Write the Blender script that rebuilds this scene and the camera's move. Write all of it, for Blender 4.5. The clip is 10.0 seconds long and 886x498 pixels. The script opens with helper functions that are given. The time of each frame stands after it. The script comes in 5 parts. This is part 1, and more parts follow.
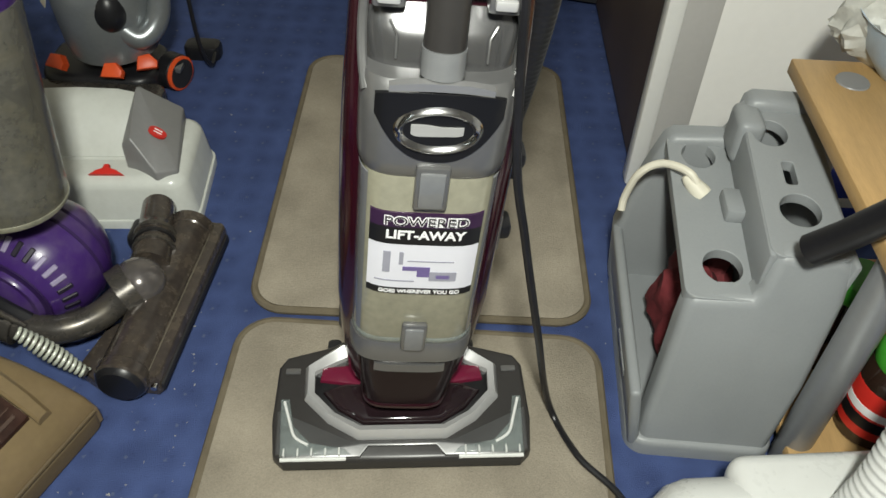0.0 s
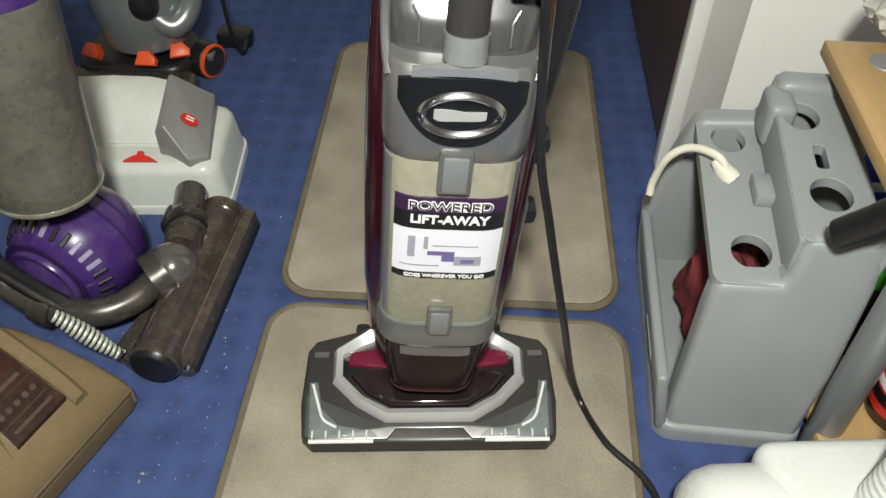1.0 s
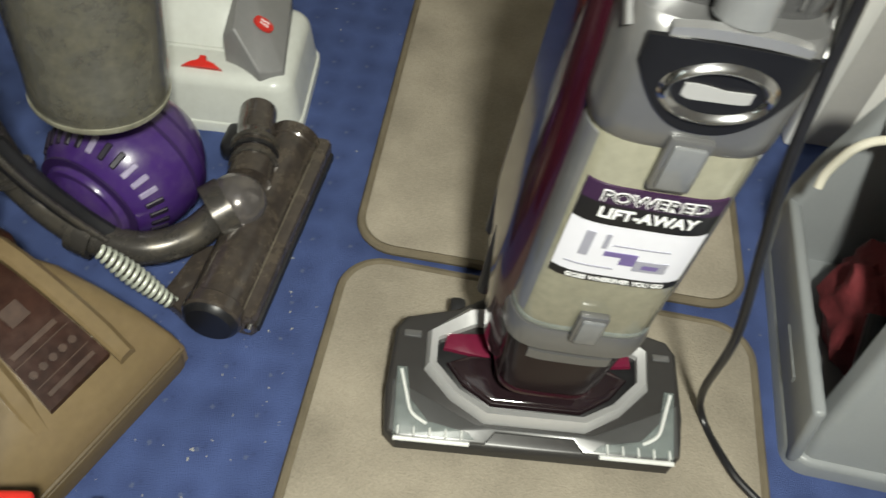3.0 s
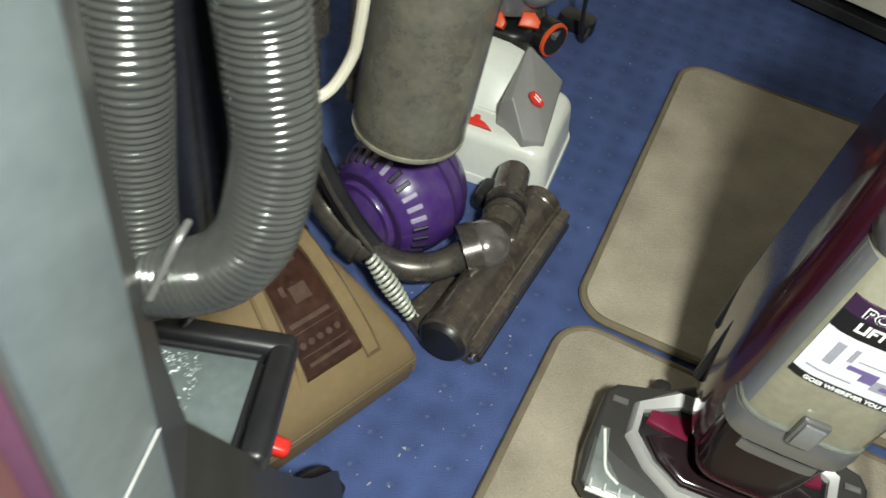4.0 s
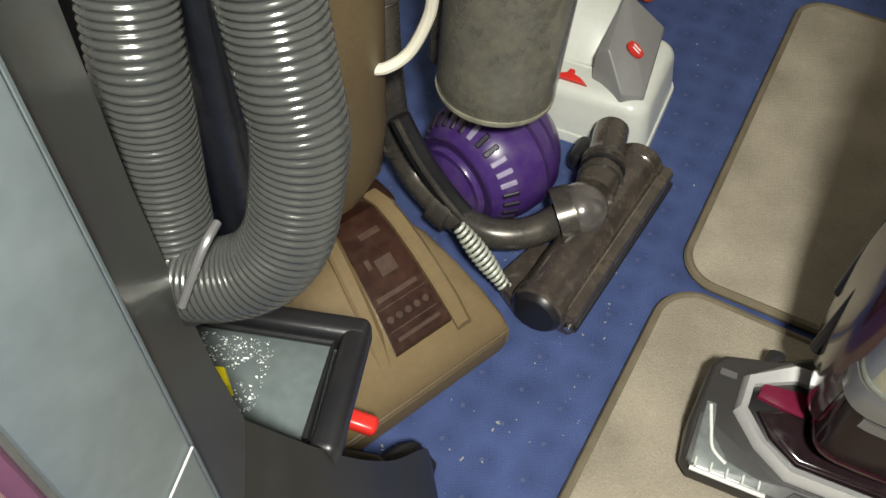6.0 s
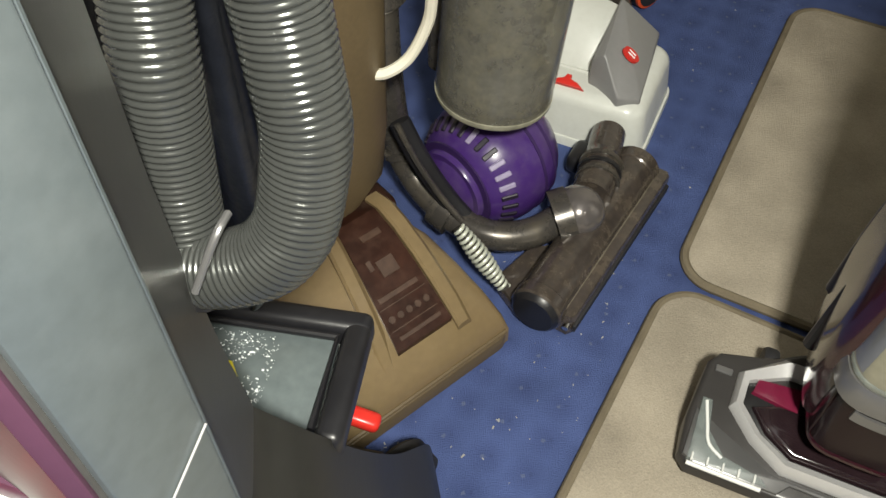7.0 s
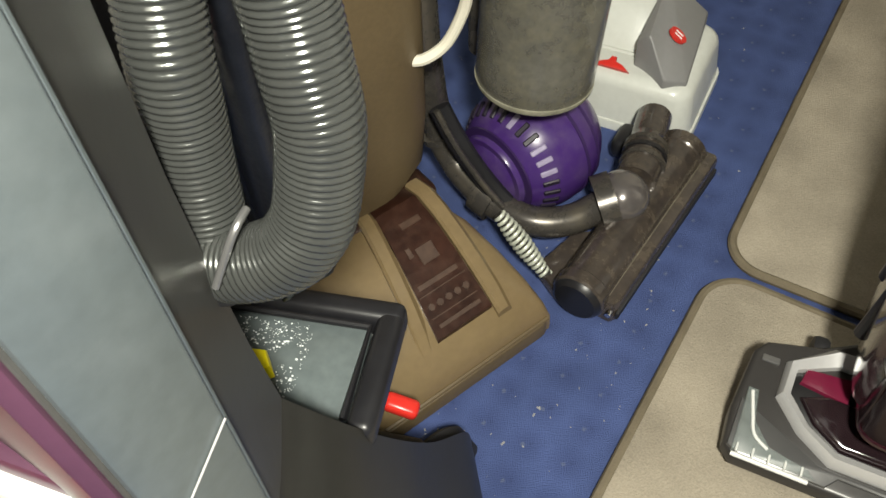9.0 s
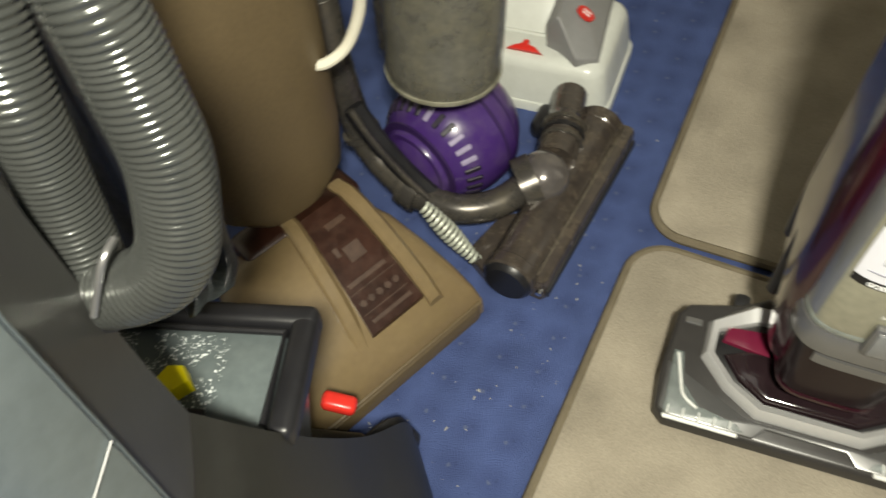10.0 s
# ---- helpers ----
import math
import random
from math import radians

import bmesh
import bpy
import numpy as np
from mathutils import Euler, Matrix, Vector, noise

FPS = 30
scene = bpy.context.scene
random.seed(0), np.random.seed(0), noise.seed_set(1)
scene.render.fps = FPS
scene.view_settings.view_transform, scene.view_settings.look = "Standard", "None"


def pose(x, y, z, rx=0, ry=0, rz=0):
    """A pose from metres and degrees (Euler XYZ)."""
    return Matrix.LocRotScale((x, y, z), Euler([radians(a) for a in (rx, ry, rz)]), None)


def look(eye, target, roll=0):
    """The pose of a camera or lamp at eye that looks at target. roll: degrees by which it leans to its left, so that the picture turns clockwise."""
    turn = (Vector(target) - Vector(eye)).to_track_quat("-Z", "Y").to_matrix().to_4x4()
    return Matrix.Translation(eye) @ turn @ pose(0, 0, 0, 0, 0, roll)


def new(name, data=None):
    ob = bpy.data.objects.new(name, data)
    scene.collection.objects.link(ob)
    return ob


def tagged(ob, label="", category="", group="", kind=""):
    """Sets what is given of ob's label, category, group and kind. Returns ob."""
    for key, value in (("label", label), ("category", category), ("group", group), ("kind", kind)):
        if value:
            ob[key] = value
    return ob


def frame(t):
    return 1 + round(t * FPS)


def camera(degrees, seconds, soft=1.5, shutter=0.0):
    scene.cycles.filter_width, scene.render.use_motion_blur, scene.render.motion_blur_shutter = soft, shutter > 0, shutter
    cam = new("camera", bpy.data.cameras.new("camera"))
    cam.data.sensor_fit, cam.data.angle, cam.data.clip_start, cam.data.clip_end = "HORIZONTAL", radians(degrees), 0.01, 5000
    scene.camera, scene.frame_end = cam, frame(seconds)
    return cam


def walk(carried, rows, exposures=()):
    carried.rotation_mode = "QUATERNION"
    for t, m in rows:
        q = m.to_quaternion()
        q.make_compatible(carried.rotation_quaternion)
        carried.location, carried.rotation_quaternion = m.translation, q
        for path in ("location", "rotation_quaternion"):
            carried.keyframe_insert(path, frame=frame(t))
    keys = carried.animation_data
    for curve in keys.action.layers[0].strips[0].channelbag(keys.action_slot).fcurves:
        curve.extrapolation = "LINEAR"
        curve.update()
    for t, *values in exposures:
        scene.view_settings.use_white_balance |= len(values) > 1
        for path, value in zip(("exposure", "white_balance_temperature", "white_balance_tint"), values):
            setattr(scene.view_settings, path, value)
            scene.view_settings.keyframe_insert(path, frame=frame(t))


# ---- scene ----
cam = camera(56.17, 10.0, shutter=0.5)
PATH = [
    (0, pose(0.2665, -0.7661, 0.8946, 45.71, -2.28, 1.81)),
    (0.5, pose(0.2764, -0.7807, 0.9021, 45.30, -1.04, 2.89)),
    (1, pose(0.2756, -0.7704, 0.8968, 44.74, -0.63, 3.48)),
    (1.5, pose(0.2687, -0.7456, 0.8923, 44.25, -1.26, 3.73)),
    (2, pose(0.2419, -0.6992, 0.8908, 41.16, -2.92, 3.79)),
    (2.2, pose(0.2276, -0.6724, 0.8809, 39.58, -3.73, 3.74)),
    (3.3, pose(0.1007, -0.6211, 0.7951, 38.40, -6.48, 10.09)),
    (3.4, pose(0.0965, -0.6365, 0.7973, 38.95, -4.84, 11.97)),
    (3.5, pose(0.0633, -0.6464, 0.8102, 38.94, -5.83, 14.91)),
    (3.6, pose(0.0517, -0.6652, 0.8188, 39.97, -5.76, 17.53)),
    (3.7, pose(0.0453, -0.6825, 0.8299, 41.26, -5.86, 20.80)),
    (3.8, pose(0.0487, -0.7013, 0.8448, 42.12, -5.68, 23.31)),
    (4, pose(0.0310, -0.7372, 0.8522, 42.13, -7.62, 25.02)),
    (4.2, pose(0.0279, -0.7546, 0.8391, 43.42, -7.22, 25.02)),
    (4.5, pose(0.0211, -0.7426, 0.8486, 42.38, -7.58, 26.93)),
    (5, pose(0.0189, -0.7232, 0.8414, 40.93, -5.59, 29.05)),
    (5.5, pose(0.0308, -0.7071, 0.8405, 40.08, -3.21, 29.94)),
    (5.7, pose(0.0347, -0.6932, 0.8359, 38.88, -1.77, 29.52)),
    (6.8, pose(0.0392, -0.6898, 0.8374, 38.44, -0.35, 28.55)),
    (7, pose(0.0467, -0.7071, 0.8453, 39.24, -0.60, 28.69)),
    (7.5, pose(0.0393, -0.6993, 0.8357, 39.05, -0.63, 29.69)),
    (8, pose(0.0528, -0.7087, 0.8476, 39.49, 0.78, 29.46)),
    (8.5, pose(0.0599, -0.7130, 0.8510, 39.73, 1.18, 29.93)),
    (9, pose(0.0555, -0.6943, 0.8452, 38.04, 2.30, 30.85)),
    (9.5, pose(0.0640, -0.6813, 0.8391, 37.70, 3.24, 30.67)),
    (10, pose(0.0981, -0.6782, 0.8614, 36.82, 3.82, 25.01)),
]
walk(cam, PATH, ((0.0, -0.22, 6450, 8), (0.6, -0.03, 6450, 9), (2.2, 0.0, 6500, 10), (3.4, 0.1, 6600, 6), (4.0, 0.22, 6400, 5), (4.6, 0.12, 6450, 9),
                 (7.0, 0.14, 6750, 11), (9.0, 0.14, 6850, 10), (10.0, 0.1, 7100, 8)))

# ---- light: a small lamp above the lens, an added overhead fill, a dim room ----
world = bpy.data.worlds.new("world")
scene.world = world
world.use_nodes = True
world.node_tree.nodes["Background"].inputs[0].default_value = (0.9, 0.95, 1.0, 1)
world.node_tree.nodes["Background"].inputs[1].default_value = 0.012


def lamp(name, kind, place, aim, energy, size, tint=(1, 1, 1)):
    data = bpy.data.lights.new(name, kind)
    data.energy, data.color = energy, tint
    if kind == "AREA":
        data.shape, data.size = "DISK", size
    else:
        data.shadow_soft_size = size
    ob = new(name, data)
    ob.matrix_world = look(place, aim)
    return ob


lamp("torch_light", "AREA", (0.27, -0.90, 1.28), (0.05, -0.1, 0.1), 27.5, 0.12, (1.0, 1.0, 0.91))
# unseen fill lamp, added overhead to lift the dark parts
lamp("overhead_fill", "AREA", (0.3, -0.6, 2.36), (0.2, -0.3, 0.0), 1.3, 0.9, (0.97, 1.0, 0.96))


# ---- materials ----
def material(name, base, rough=0.5, metal=0.0, var=0.12, scale=8.0, fine=120.0, bump=0.05, dist=0.001, trans=0.0,
             coat=0.0, dirt=None, dirt_amount=0.0, spec=0.5, ior=1.45, streak=None, alpha=1.0):
    m = bpy.data.materials.new(name)
    m.use_nodes = True
    t = m.node_tree
    bs = t.nodes["Principled BSDF"]
    co = t.nodes.new("ShaderNodeTexCoord")
    mp = t.nodes.new("ShaderNodeMapping")
    if streak:
        mp.inputs["Scale"].default_value = streak
    t.links.new(co.outputs["Object"], mp.inputs["Vector"])
    n1 = t.nodes.new("ShaderNodeTexNoise")
    n1.inputs["Scale"].default_value, n1.inputs["Detail"].default_value = scale, 6
    n2 = t.nodes.new("ShaderNodeTexNoise")
    n2.inputs["Scale"].default_value, n2.inputs["Detail"].default_value = fine, 3
    for n in (n1, n2):
        t.links.new(mp.outputs[0], n.inputs["Vector"])
    r = t.nodes.new("ShaderNodeValToRGB")
    b = Vector(base)
    r.color_ramp.elements[0].position, r.color_ramp.elements[1].position = 0.3, 0.7
    r.color_ramp.elements[0].color = (*[max(0, v * (1 - var)) for v in b], 1)
    r.color_ramp.elements[1].color = (*[min(1, v * (1 + var)) for v in b], 1)
    mix = t.nodes.new("ShaderNodeMix")
    mix.inputs["Factor"].default_value = 0.35
    t.links.new(n1.outputs[0], mix.inputs[2])
    t.links.new(n2.outputs[0], mix.inputs[3])
    t.links.new(mix.outputs[0], r.inputs[0])
    out = r.outputs[0]
    if dirt:
        n3 = t.nodes.new("ShaderNodeTexNoise")
        n3.inputs["Scale"].default_value, n3.inputs["Detail"].default_value = scale * 2.3, 8
        n3.inputs["Roughness"].default_value = 0.7
        t.links.new(mp.outputs[0], n3.inputs["Vector"])
        r3 = t.nodes.new("ShaderNodeMapRange")
        r3.inputs[1].default_value, r3.inputs[2].default_value, r3.inputs[4].default_value = 0.45, 0.7, dirt_amount
        t.links.new(n3.outputs[0], r3.inputs[0])
        m3 = t.nodes.new("ShaderNodeMix")
        m3.data_type = "RGBA"
        t.links.new(r3.outputs[0], m3.inputs[0])
        t.links.new(out, m3.inputs[6])
        m3.inputs[7].default_value = (*dirt, 1)
        out = m3.outputs[2]
        ma = t.nodes.new("ShaderNodeMath")
        ma.operation = "MULTIPLY_ADD"
        ma.inputs[1].default_value, ma.inputs[2].default_value = 0.4, rough
        t.links.new(r3.outputs[0], ma.inputs[0])
        t.links.new(ma.outputs[0], bs.inputs["Roughness"])
    else:
        mr = t.nodes.new("ShaderNodeMapRange")
        mr.inputs[3].default_value, mr.inputs[4].default_value = max(0.02, rough * 0.8), min(1, rough * 1.2)
        t.links.new(mix.outputs[0], mr.inputs[0])
        t.links.new(mr.outputs[0], bs.inputs["Roughness"])
    t.links.new(out, bs.inputs["Base Color"])
    bs.inputs["Metallic"].default_value = metal
    bs.inputs["Transmission Weight"].default_value = trans
    bs.inputs["Coat Weight"].default_value = coat
    bs.inputs["Coat Roughness"].default_value = 0.08
    bs.inputs["Specular IOR Level"].default_value = spec
    bs.inputs["IOR"].default_value = ior
    bs.inputs["Alpha"].default_value = alpha
    if bump:
        bp = t.nodes.new("ShaderNodeBump")
        bp.inputs["Strength"].default_value, bp.inputs["Distance"].default_value = bump, dist
        t.links.new(n2.outputs[0], bp.inputs["Height"])
        t.links.new(bp.outputs[0], bs.inputs["Normal"])
    return m


M = {}
M["beige"] = material("beige_carpet", (0.31, 0.275, 0.218), 0.95, var=0.3, scale=11, fine=500, bump=0.6, dist=0.002, spec=0.1)
M["binding"] = material("mat_binding", (0.16, 0.135, 0.095), 0.9, var=0.2, scale=30, fine=600, bump=0.6, dist=0.001, spec=0.1)
M["cream"] = material("cream_wall", (0.72, 0.68, 0.58), 0.6, var=0.05, scale=3, fine=60, bump=0.05)
M["white_wall"] = material("white_wall", (0.86, 0.85, 0.81), 0.6, var=0.03, scale=3, fine=80, bump=0.08)
M["white_gloss"] = material("white_gloss_paint", (0.8, 0.8, 0.77), 0.3, var=0.03, scale=4, fine=60, bump=0.03)
M["post_shade"] = material("shaded_paint", (0.5, 0.49, 0.47), 0.5, var=0.05)
M["brown_door"] = material("dark_brown_panel", (0.062, 0.042, 0.032), 0.5, var=0.25, scale=6, streak=(1, 1, 0.15))
M["black"] = material("black_plastic", (0.012, 0.012, 0.014), 0.35, var=0.3, scale=12)
M["black_soft"] = material("black_rubber", (0.016, 0.016, 0.018), 0.6, var=0.3, scale=12)
M["wine"] = material("wine_plastic", (0.022, 0.003, 0.007), 0.18, var=0.15, coat=0.6)
M["wine_bright"] = material("bright_wine_plastic", (0.13, 0.01, 0.032), 0.2, var=0.1, coat=0.5)
M["charcoal"] = material("charcoal_plastic", (0.032, 0.030, 0.029), 0.34, var=0.12)
M["silver"] = material("silver_plastic", (0.55, 0.55, 0.55), 0.32, metal=0.35, var=0.06)
M["bowl_silver"] = material("polished_silver_plastic", (0.17, 0.17, 0.173), 0.24, metal=0.75, var=0.06)
M["dull_silver"] = material("dull_silver_plastic", (0.21, 0.21, 0.21), 0.3, metal=0.6, var=0.06)
M["bridge_silver"] = material("bright_silver_plastic", (0.4, 0.4, 0.4), 0.22, metal=0.6, var=0.06)
M["chrome"] = material("chrome", (0.6, 0.6, 0.6), 0.16, metal=1.0, var=0.03, bump=0)
M["smoke"] = material("smoked_clear_plastic", (0.17, 0.175, 0.18), 0.1, metal=0.0, var=0.1, coat=0.5)
M["cup"] = material("dusty_dust_cup", (0.285, 0.275, 0.205), 0.14, var=0.22, scale=9, coat=0.5)
M["window_clear"] = material("clear_smoked_window", (0.016, 0.009, 0.011), 0.08, var=0.3, scale=20, coat=0.8)
M["clear"] = material("clear_plastic", (0.30, 0.35, 0.34), 0.06, var=0.3, scale=30, coat=1.0, alpha=0.42)
M["deck_grey"] = material("satin_grey_deck", (0.10, 0.10, 0.10), 0.3, metal=0.4, var=0.1)
M["label_white"] = material("white_label", (0.72, 0.72, 0.78), 0.4, var=0.03)
M["mark"] = material("pale_mark", (0.33, 0.33, 0.33), 0.4, var=0.05)
M["snout"] = material("wine_black_plastic", (0.010, 0.003, 0.005), 0.2, var=0.2, spec=0.3)
M["label_purple"] = material("purple_label", (0.035, 0.013, 0.045), 0.4, var=0.1)
M["label_black"] = material("black_label", (0.008, 0.008, 0.009), 0.35, var=0.1)
M["white_ink"] = material("white_ink", (0.85, 0.85, 0.85), 0.4, var=0.02)
M["grey_ink"] = material("grey_ink", (0.32, 0.32, 0.38), 0.4, var=0.1)
M["violet_ink"] = material("violet_ink", (0.16, 0.12, 0.30), 0.4, var=0.2)
M["grey_bin"] = material("grey_moulded_plastic", (0.265, 0.28, 0.288), 0.4, var=0.05, scale=14, fine=300, bump=0.12)
M["red_cloth"] = material("dark_red_cloth", (0.13, 0.018, 0.022), 0.85, var=0.4, scale=25, bump=0.4, dist=0.003)
M["cord_white"] = material("ivory_cord", (0.68, 0.65, 0.54), 0.5, var=0.06)
M["oak"] = material("pale_wood_laminate", (0.42, 0.27, 0.115), 0.4, var=0.18, scale=6, fine=90, streak=(9, 0.8, 9))
M["table_leg"] = material("grey_painted_metal", (0.30, 0.31, 0.32), 0.35, metal=0.4, var=0.06)
M["blue"] = material("blue_plastic_bag", (0.03, 0.05, 0.32), 0.35, var=0.25)
M["pale_blue"] = material("pale_blue_plastic", (0.45, 0.56, 0.68), 0.3, var=0.08)
M["glass_jar"] = material("dark_coffee_glass", (0.022, 0.012, 0.008), 0.1, var=0.3, coat=0.7)
M["red"] = material("red_plastic", (0.62, 0.03, 0.022), 0.3, var=0.1)
M["green"] = material("green_plastic", (0.06, 0.36, 0.035), 0.4, var=0.2)
M["white_plastic"] = material("white_plastic", (0.68, 0.69, 0.67), 0.28, var=0.03, coat=0.3)
M["ivory_plastic"] = material("grey_white_plastic", (0.62, 0.64, 0.60), 0.28, var=0.04, coat=0.3, dirt=(0.4, 0.4, 0.36), dirt_amount=0.25)
M["mid_grey"] = material("mid_grey_plastic", (0.22, 0.22, 0.22), 0.4, var=0.07)
M["purple"] = material("purple_plastic", (0.05, 0.019, 0.135), 0.28, var=0.1, coat=0.3, dirt=(0.2, 0.16, 0.2), dirt_amount=0.25)
M["purple_dark"] = material("dark_purple_plastic", (0.03, 0.014, 0.07), 0.4, var=0.15)
M["dusty_grey"] = material("dusty_gunmetal_plastic", (0.08, 0.074, 0.068), 0.25, metal=0.5, var=0.15, scale=16, dirt=(0.17, 0.145, 0.10), dirt_amount=0.4)
M["dusty_head"] = material("dusty_smoked_plastic", (0.052, 0.043, 0.038), 0.2, metal=0.15, var=0.4, scale=16, coat=0.4, dirt=(0.16, 0.125, 0.085), dirt_amount=0.4)
M["tan"] = material("tan_plastic", (0.175, 0.126, 0.064), 0.34, var=0.16, scale=7, coat=0.15, dirt=(0.16, 0.11, 0.06), dirt_amount=0.5)
M["tan_bag"] = material("tan_vinyl_bag", (0.108, 0.078, 0.041), 0.5, var=0.2, scale=5, fine=200, bump=0.2)
M["inlay"] = material("dark_brown_inlay", (0.028, 0.010, 0.006), 0.3, var=0.5, scale=26, dirt=(0.10, 0.06, 0.04), dirt_amount=0.16)
M["inlay_ink"] = material("tan_ink", (0.055, 0.03, 0.02), 0.45, var=0.3, scale=60)
M["orange"] = material("orange_plastic", (0.72, 0.09, 0.02), 0.4, var=0.1)
M["hose"] = material("ribbed_grey_hose", (0.085, 0.090, 0.086), 0.17, metal=0.6, var=0.1, scale=30)
M["black_vinyl"] = material("black_vinyl", (0.006, 0.007, 0.010), 0.34, var=0.3, scale=10, bump=0.2, dist=0.004)
M["panel"] = material("silver_blue_panel", (0.15, 0.18, 0.19), 0.34, metal=0.45, var=0.16, scale=7, dirt=(0.22, 0.25, 0.26), dirt_amount=0.45)
M["panel_side"] = material("shaded_grey_side", (0.075, 0.075, 0.072), 0.36, metal=0.2, var=0.2, scale=9)
M["pink"] = material("mauve_plastic", (0.085, 0.035, 0.062), 0.4, var=0.12)
M["tank"] = material("translucent_grey_tank", (0.10, 0.12, 0.123), 0.2, var=0.2, scale=15, coat=0.1)
M["tank_side"] = material("pale_translucent_plastic", (0.17, 0.18, 0.175), 0.3, var=0.2, scale=12)
M["drop"] = material("water_drop", (0.8, 0.85, 0.85), 0.04, var=0.05, bump=0, coat=1.0)
M["yellow"] = material("yellow_plastic", (0.85, 0.72, 0.01), 0.35, var=0.08)
M["red_box"] = material("red_printed_card", (0.22, 0.006, 0.02), 0.35, var=0.3, scale=30)


def carpet_material():
    m = material("blue_cut_carpet", (0.066, 0.096, 0.232), 0.95, var=0.25, scale=14, fine=700, bump=0.7, dist=0.003, spec=0.1)
    t = m.node_tree
    bs = t.nodes["Principled BSDF"]
    old = bs.inputs["Base Color"].links[0].from_socket
    co = t.nodes.new("ShaderNodeTexCoord")
    # woven flecks on a square grid, each with a dark spot beside it
    mp = t.nodes.new("ShaderNodeMapping")
    mp.inputs["Location"].default_value = (0.0, -0.0195, 0.0)
    t.links.new(co.outputs["Object"], mp.inputs["Vector"])
    wob = t.nodes.new("ShaderNodeTexNoise")
    wob.inputs["Scale"].default_value = 400
    t.links.new(co.outputs["Object"], wob.inputs["Vector"])
    push = t.nodes.new("ShaderNodeVectorMath")
    push.operation = "MULTIPLY_ADD"
    push.inputs[1].default_value = (0.006, 0.006, 0)
    t.links.new(wob.outputs["Color"], push.inputs[0])
    t.links.new(mp.outputs[0], push.inputs[2])
    last = old
    for shift, edge0, edge1, amount, tint in ((0.0, 0.12, 0.5, 0.38, (0.036, 0.050, 0.135, 1)), (0.0030, 0.035, 0.065, 0.36, (0.17, 0.20, 0.25, 1)), (-0.0042, 0.03, 0.065, 0.16, (0.012, 0.014, 0.03, 1))):
        mv = t.nodes.new("ShaderNodeVectorMath")
        mv.inputs[1].default_value = (shift, shift * 0.7, 0)
        t.links.new(push.outputs[0], mv.inputs[0])
        vo = t.nodes.new("ShaderNodeTexVoronoi")
        vo.voronoi_dimensions = "2D"
        vo.inputs["Scale"].default_value, vo.inputs["Randomness"].default_value = 20.6, 0.06
        t.links.new(mv.outputs[0], vo.inputs["Vector"])
        mr = t.nodes.new("ShaderNodeMapRange")
        mr.inputs[1].default_value, mr.inputs[2].default_value, mr.inputs[3].default_value, mr.inputs[4].default_value = edge0, edge1, amount, 0.0
        t.links.new(vo.outputs["Distance"], mr.inputs[0])
        mx = t.nodes.new("ShaderNodeMix")
        mx.data_type = "RGBA"
        mx.inputs[7].default_value = tint
        t.links.new(mr.outputs[0], mx.inputs[0])
        t.links.new(last, mx.inputs[6])
        last = mx.outputs[2]
    t.links.new(last, bs.inputs["Base Color"])
    return m


M["carpet"] = carpet_material()


# ---- mesh helpers ----
def rbox(size, centre=(0, 0, 0), bevel=0.004, seg=2, at=None, taper=1.0, bm=None):
    bm = bm or bmesh.new()
    tmp = bmesh.new()
    bmesh.ops.create_cube(tmp, size=1)
    for v in tmp.verts:
        k = taper if v.co.z > 0 else 1
        v.co = Vector((v.co.x * size[0] * k, v.co.y * size[1] * k, v.co.z * size[2]))
    if bevel:
        bmesh.ops.bevel(tmp, geom=tmp.edges[:], offset=bevel, segments=seg, profile=0.5, affect="EDGES")
    mm = (at or Matrix()) @ Matrix.Translation(centre)
    tmp.transform(mm)
    return merge(bm, tmp)


def merge(bm, tmp):
    me = bpy.data.meshes.new("tmp")
    tmp.to_mesh(me)
    tmp.free()
    bm.from_mesh(me)
    bpy.data.meshes.remove(me)
    return bm


def prism(outline, z0, z1, bevel=0.003, seg=2, at=None, bm=None, top=1.0, shift=(0, 0)):
    """An outline in x, y from z0 up to z1, its top scaled by top about its middle and moved by shift."""
    bm = bm or bmesh.new()
    tmp = bmesh.new()
    cx, cy = sum(p[0] for p in outline) / len(outline), sum(p[1] for p in outline) / len(outline)
    low = [tmp.verts.new((x, y, z0)) for x, y in outline]
    high = [tmp.verts.new((cx + (x - cx) * top + shift[0], cy + (y - cy) * top + shift[1], z1)) for x, y in outline]
    n = len(outline)
    tmp.faces.new(low[::-1])
    cap = tmp.faces.new(high)
    for i in range(n):
        tmp.faces.new((low[i], low[(i + 1) % n], high[(i + 1) % n], high[i]))
    bmesh.ops.recalc_face_normals(tmp, faces=tmp.faces[:])
    if bevel:
        bmesh.ops.bevel(tmp, geom=list(cap.edges), offset=bevel, segments=seg, profile=0.5, affect="EDGES")
    if at:
        tmp.transform(at)
    return merge(bm, tmp)


def round_rect(w, h, r, n=6, cx=0, cy=0):
    pts = []
    for sx, sy, a in ((1, 1, 0), (-1, 1, 90), (-1, -1, 180), (1, -1, 270)):
        for i in range(n + 1):
            q = radians(a + 90 * i / n)
            pts.append((cx + sx * (w / 2 - r) + r * math.cos(q), cy + sy * (h / 2 - r) + r * math.sin(q)))
    return pts


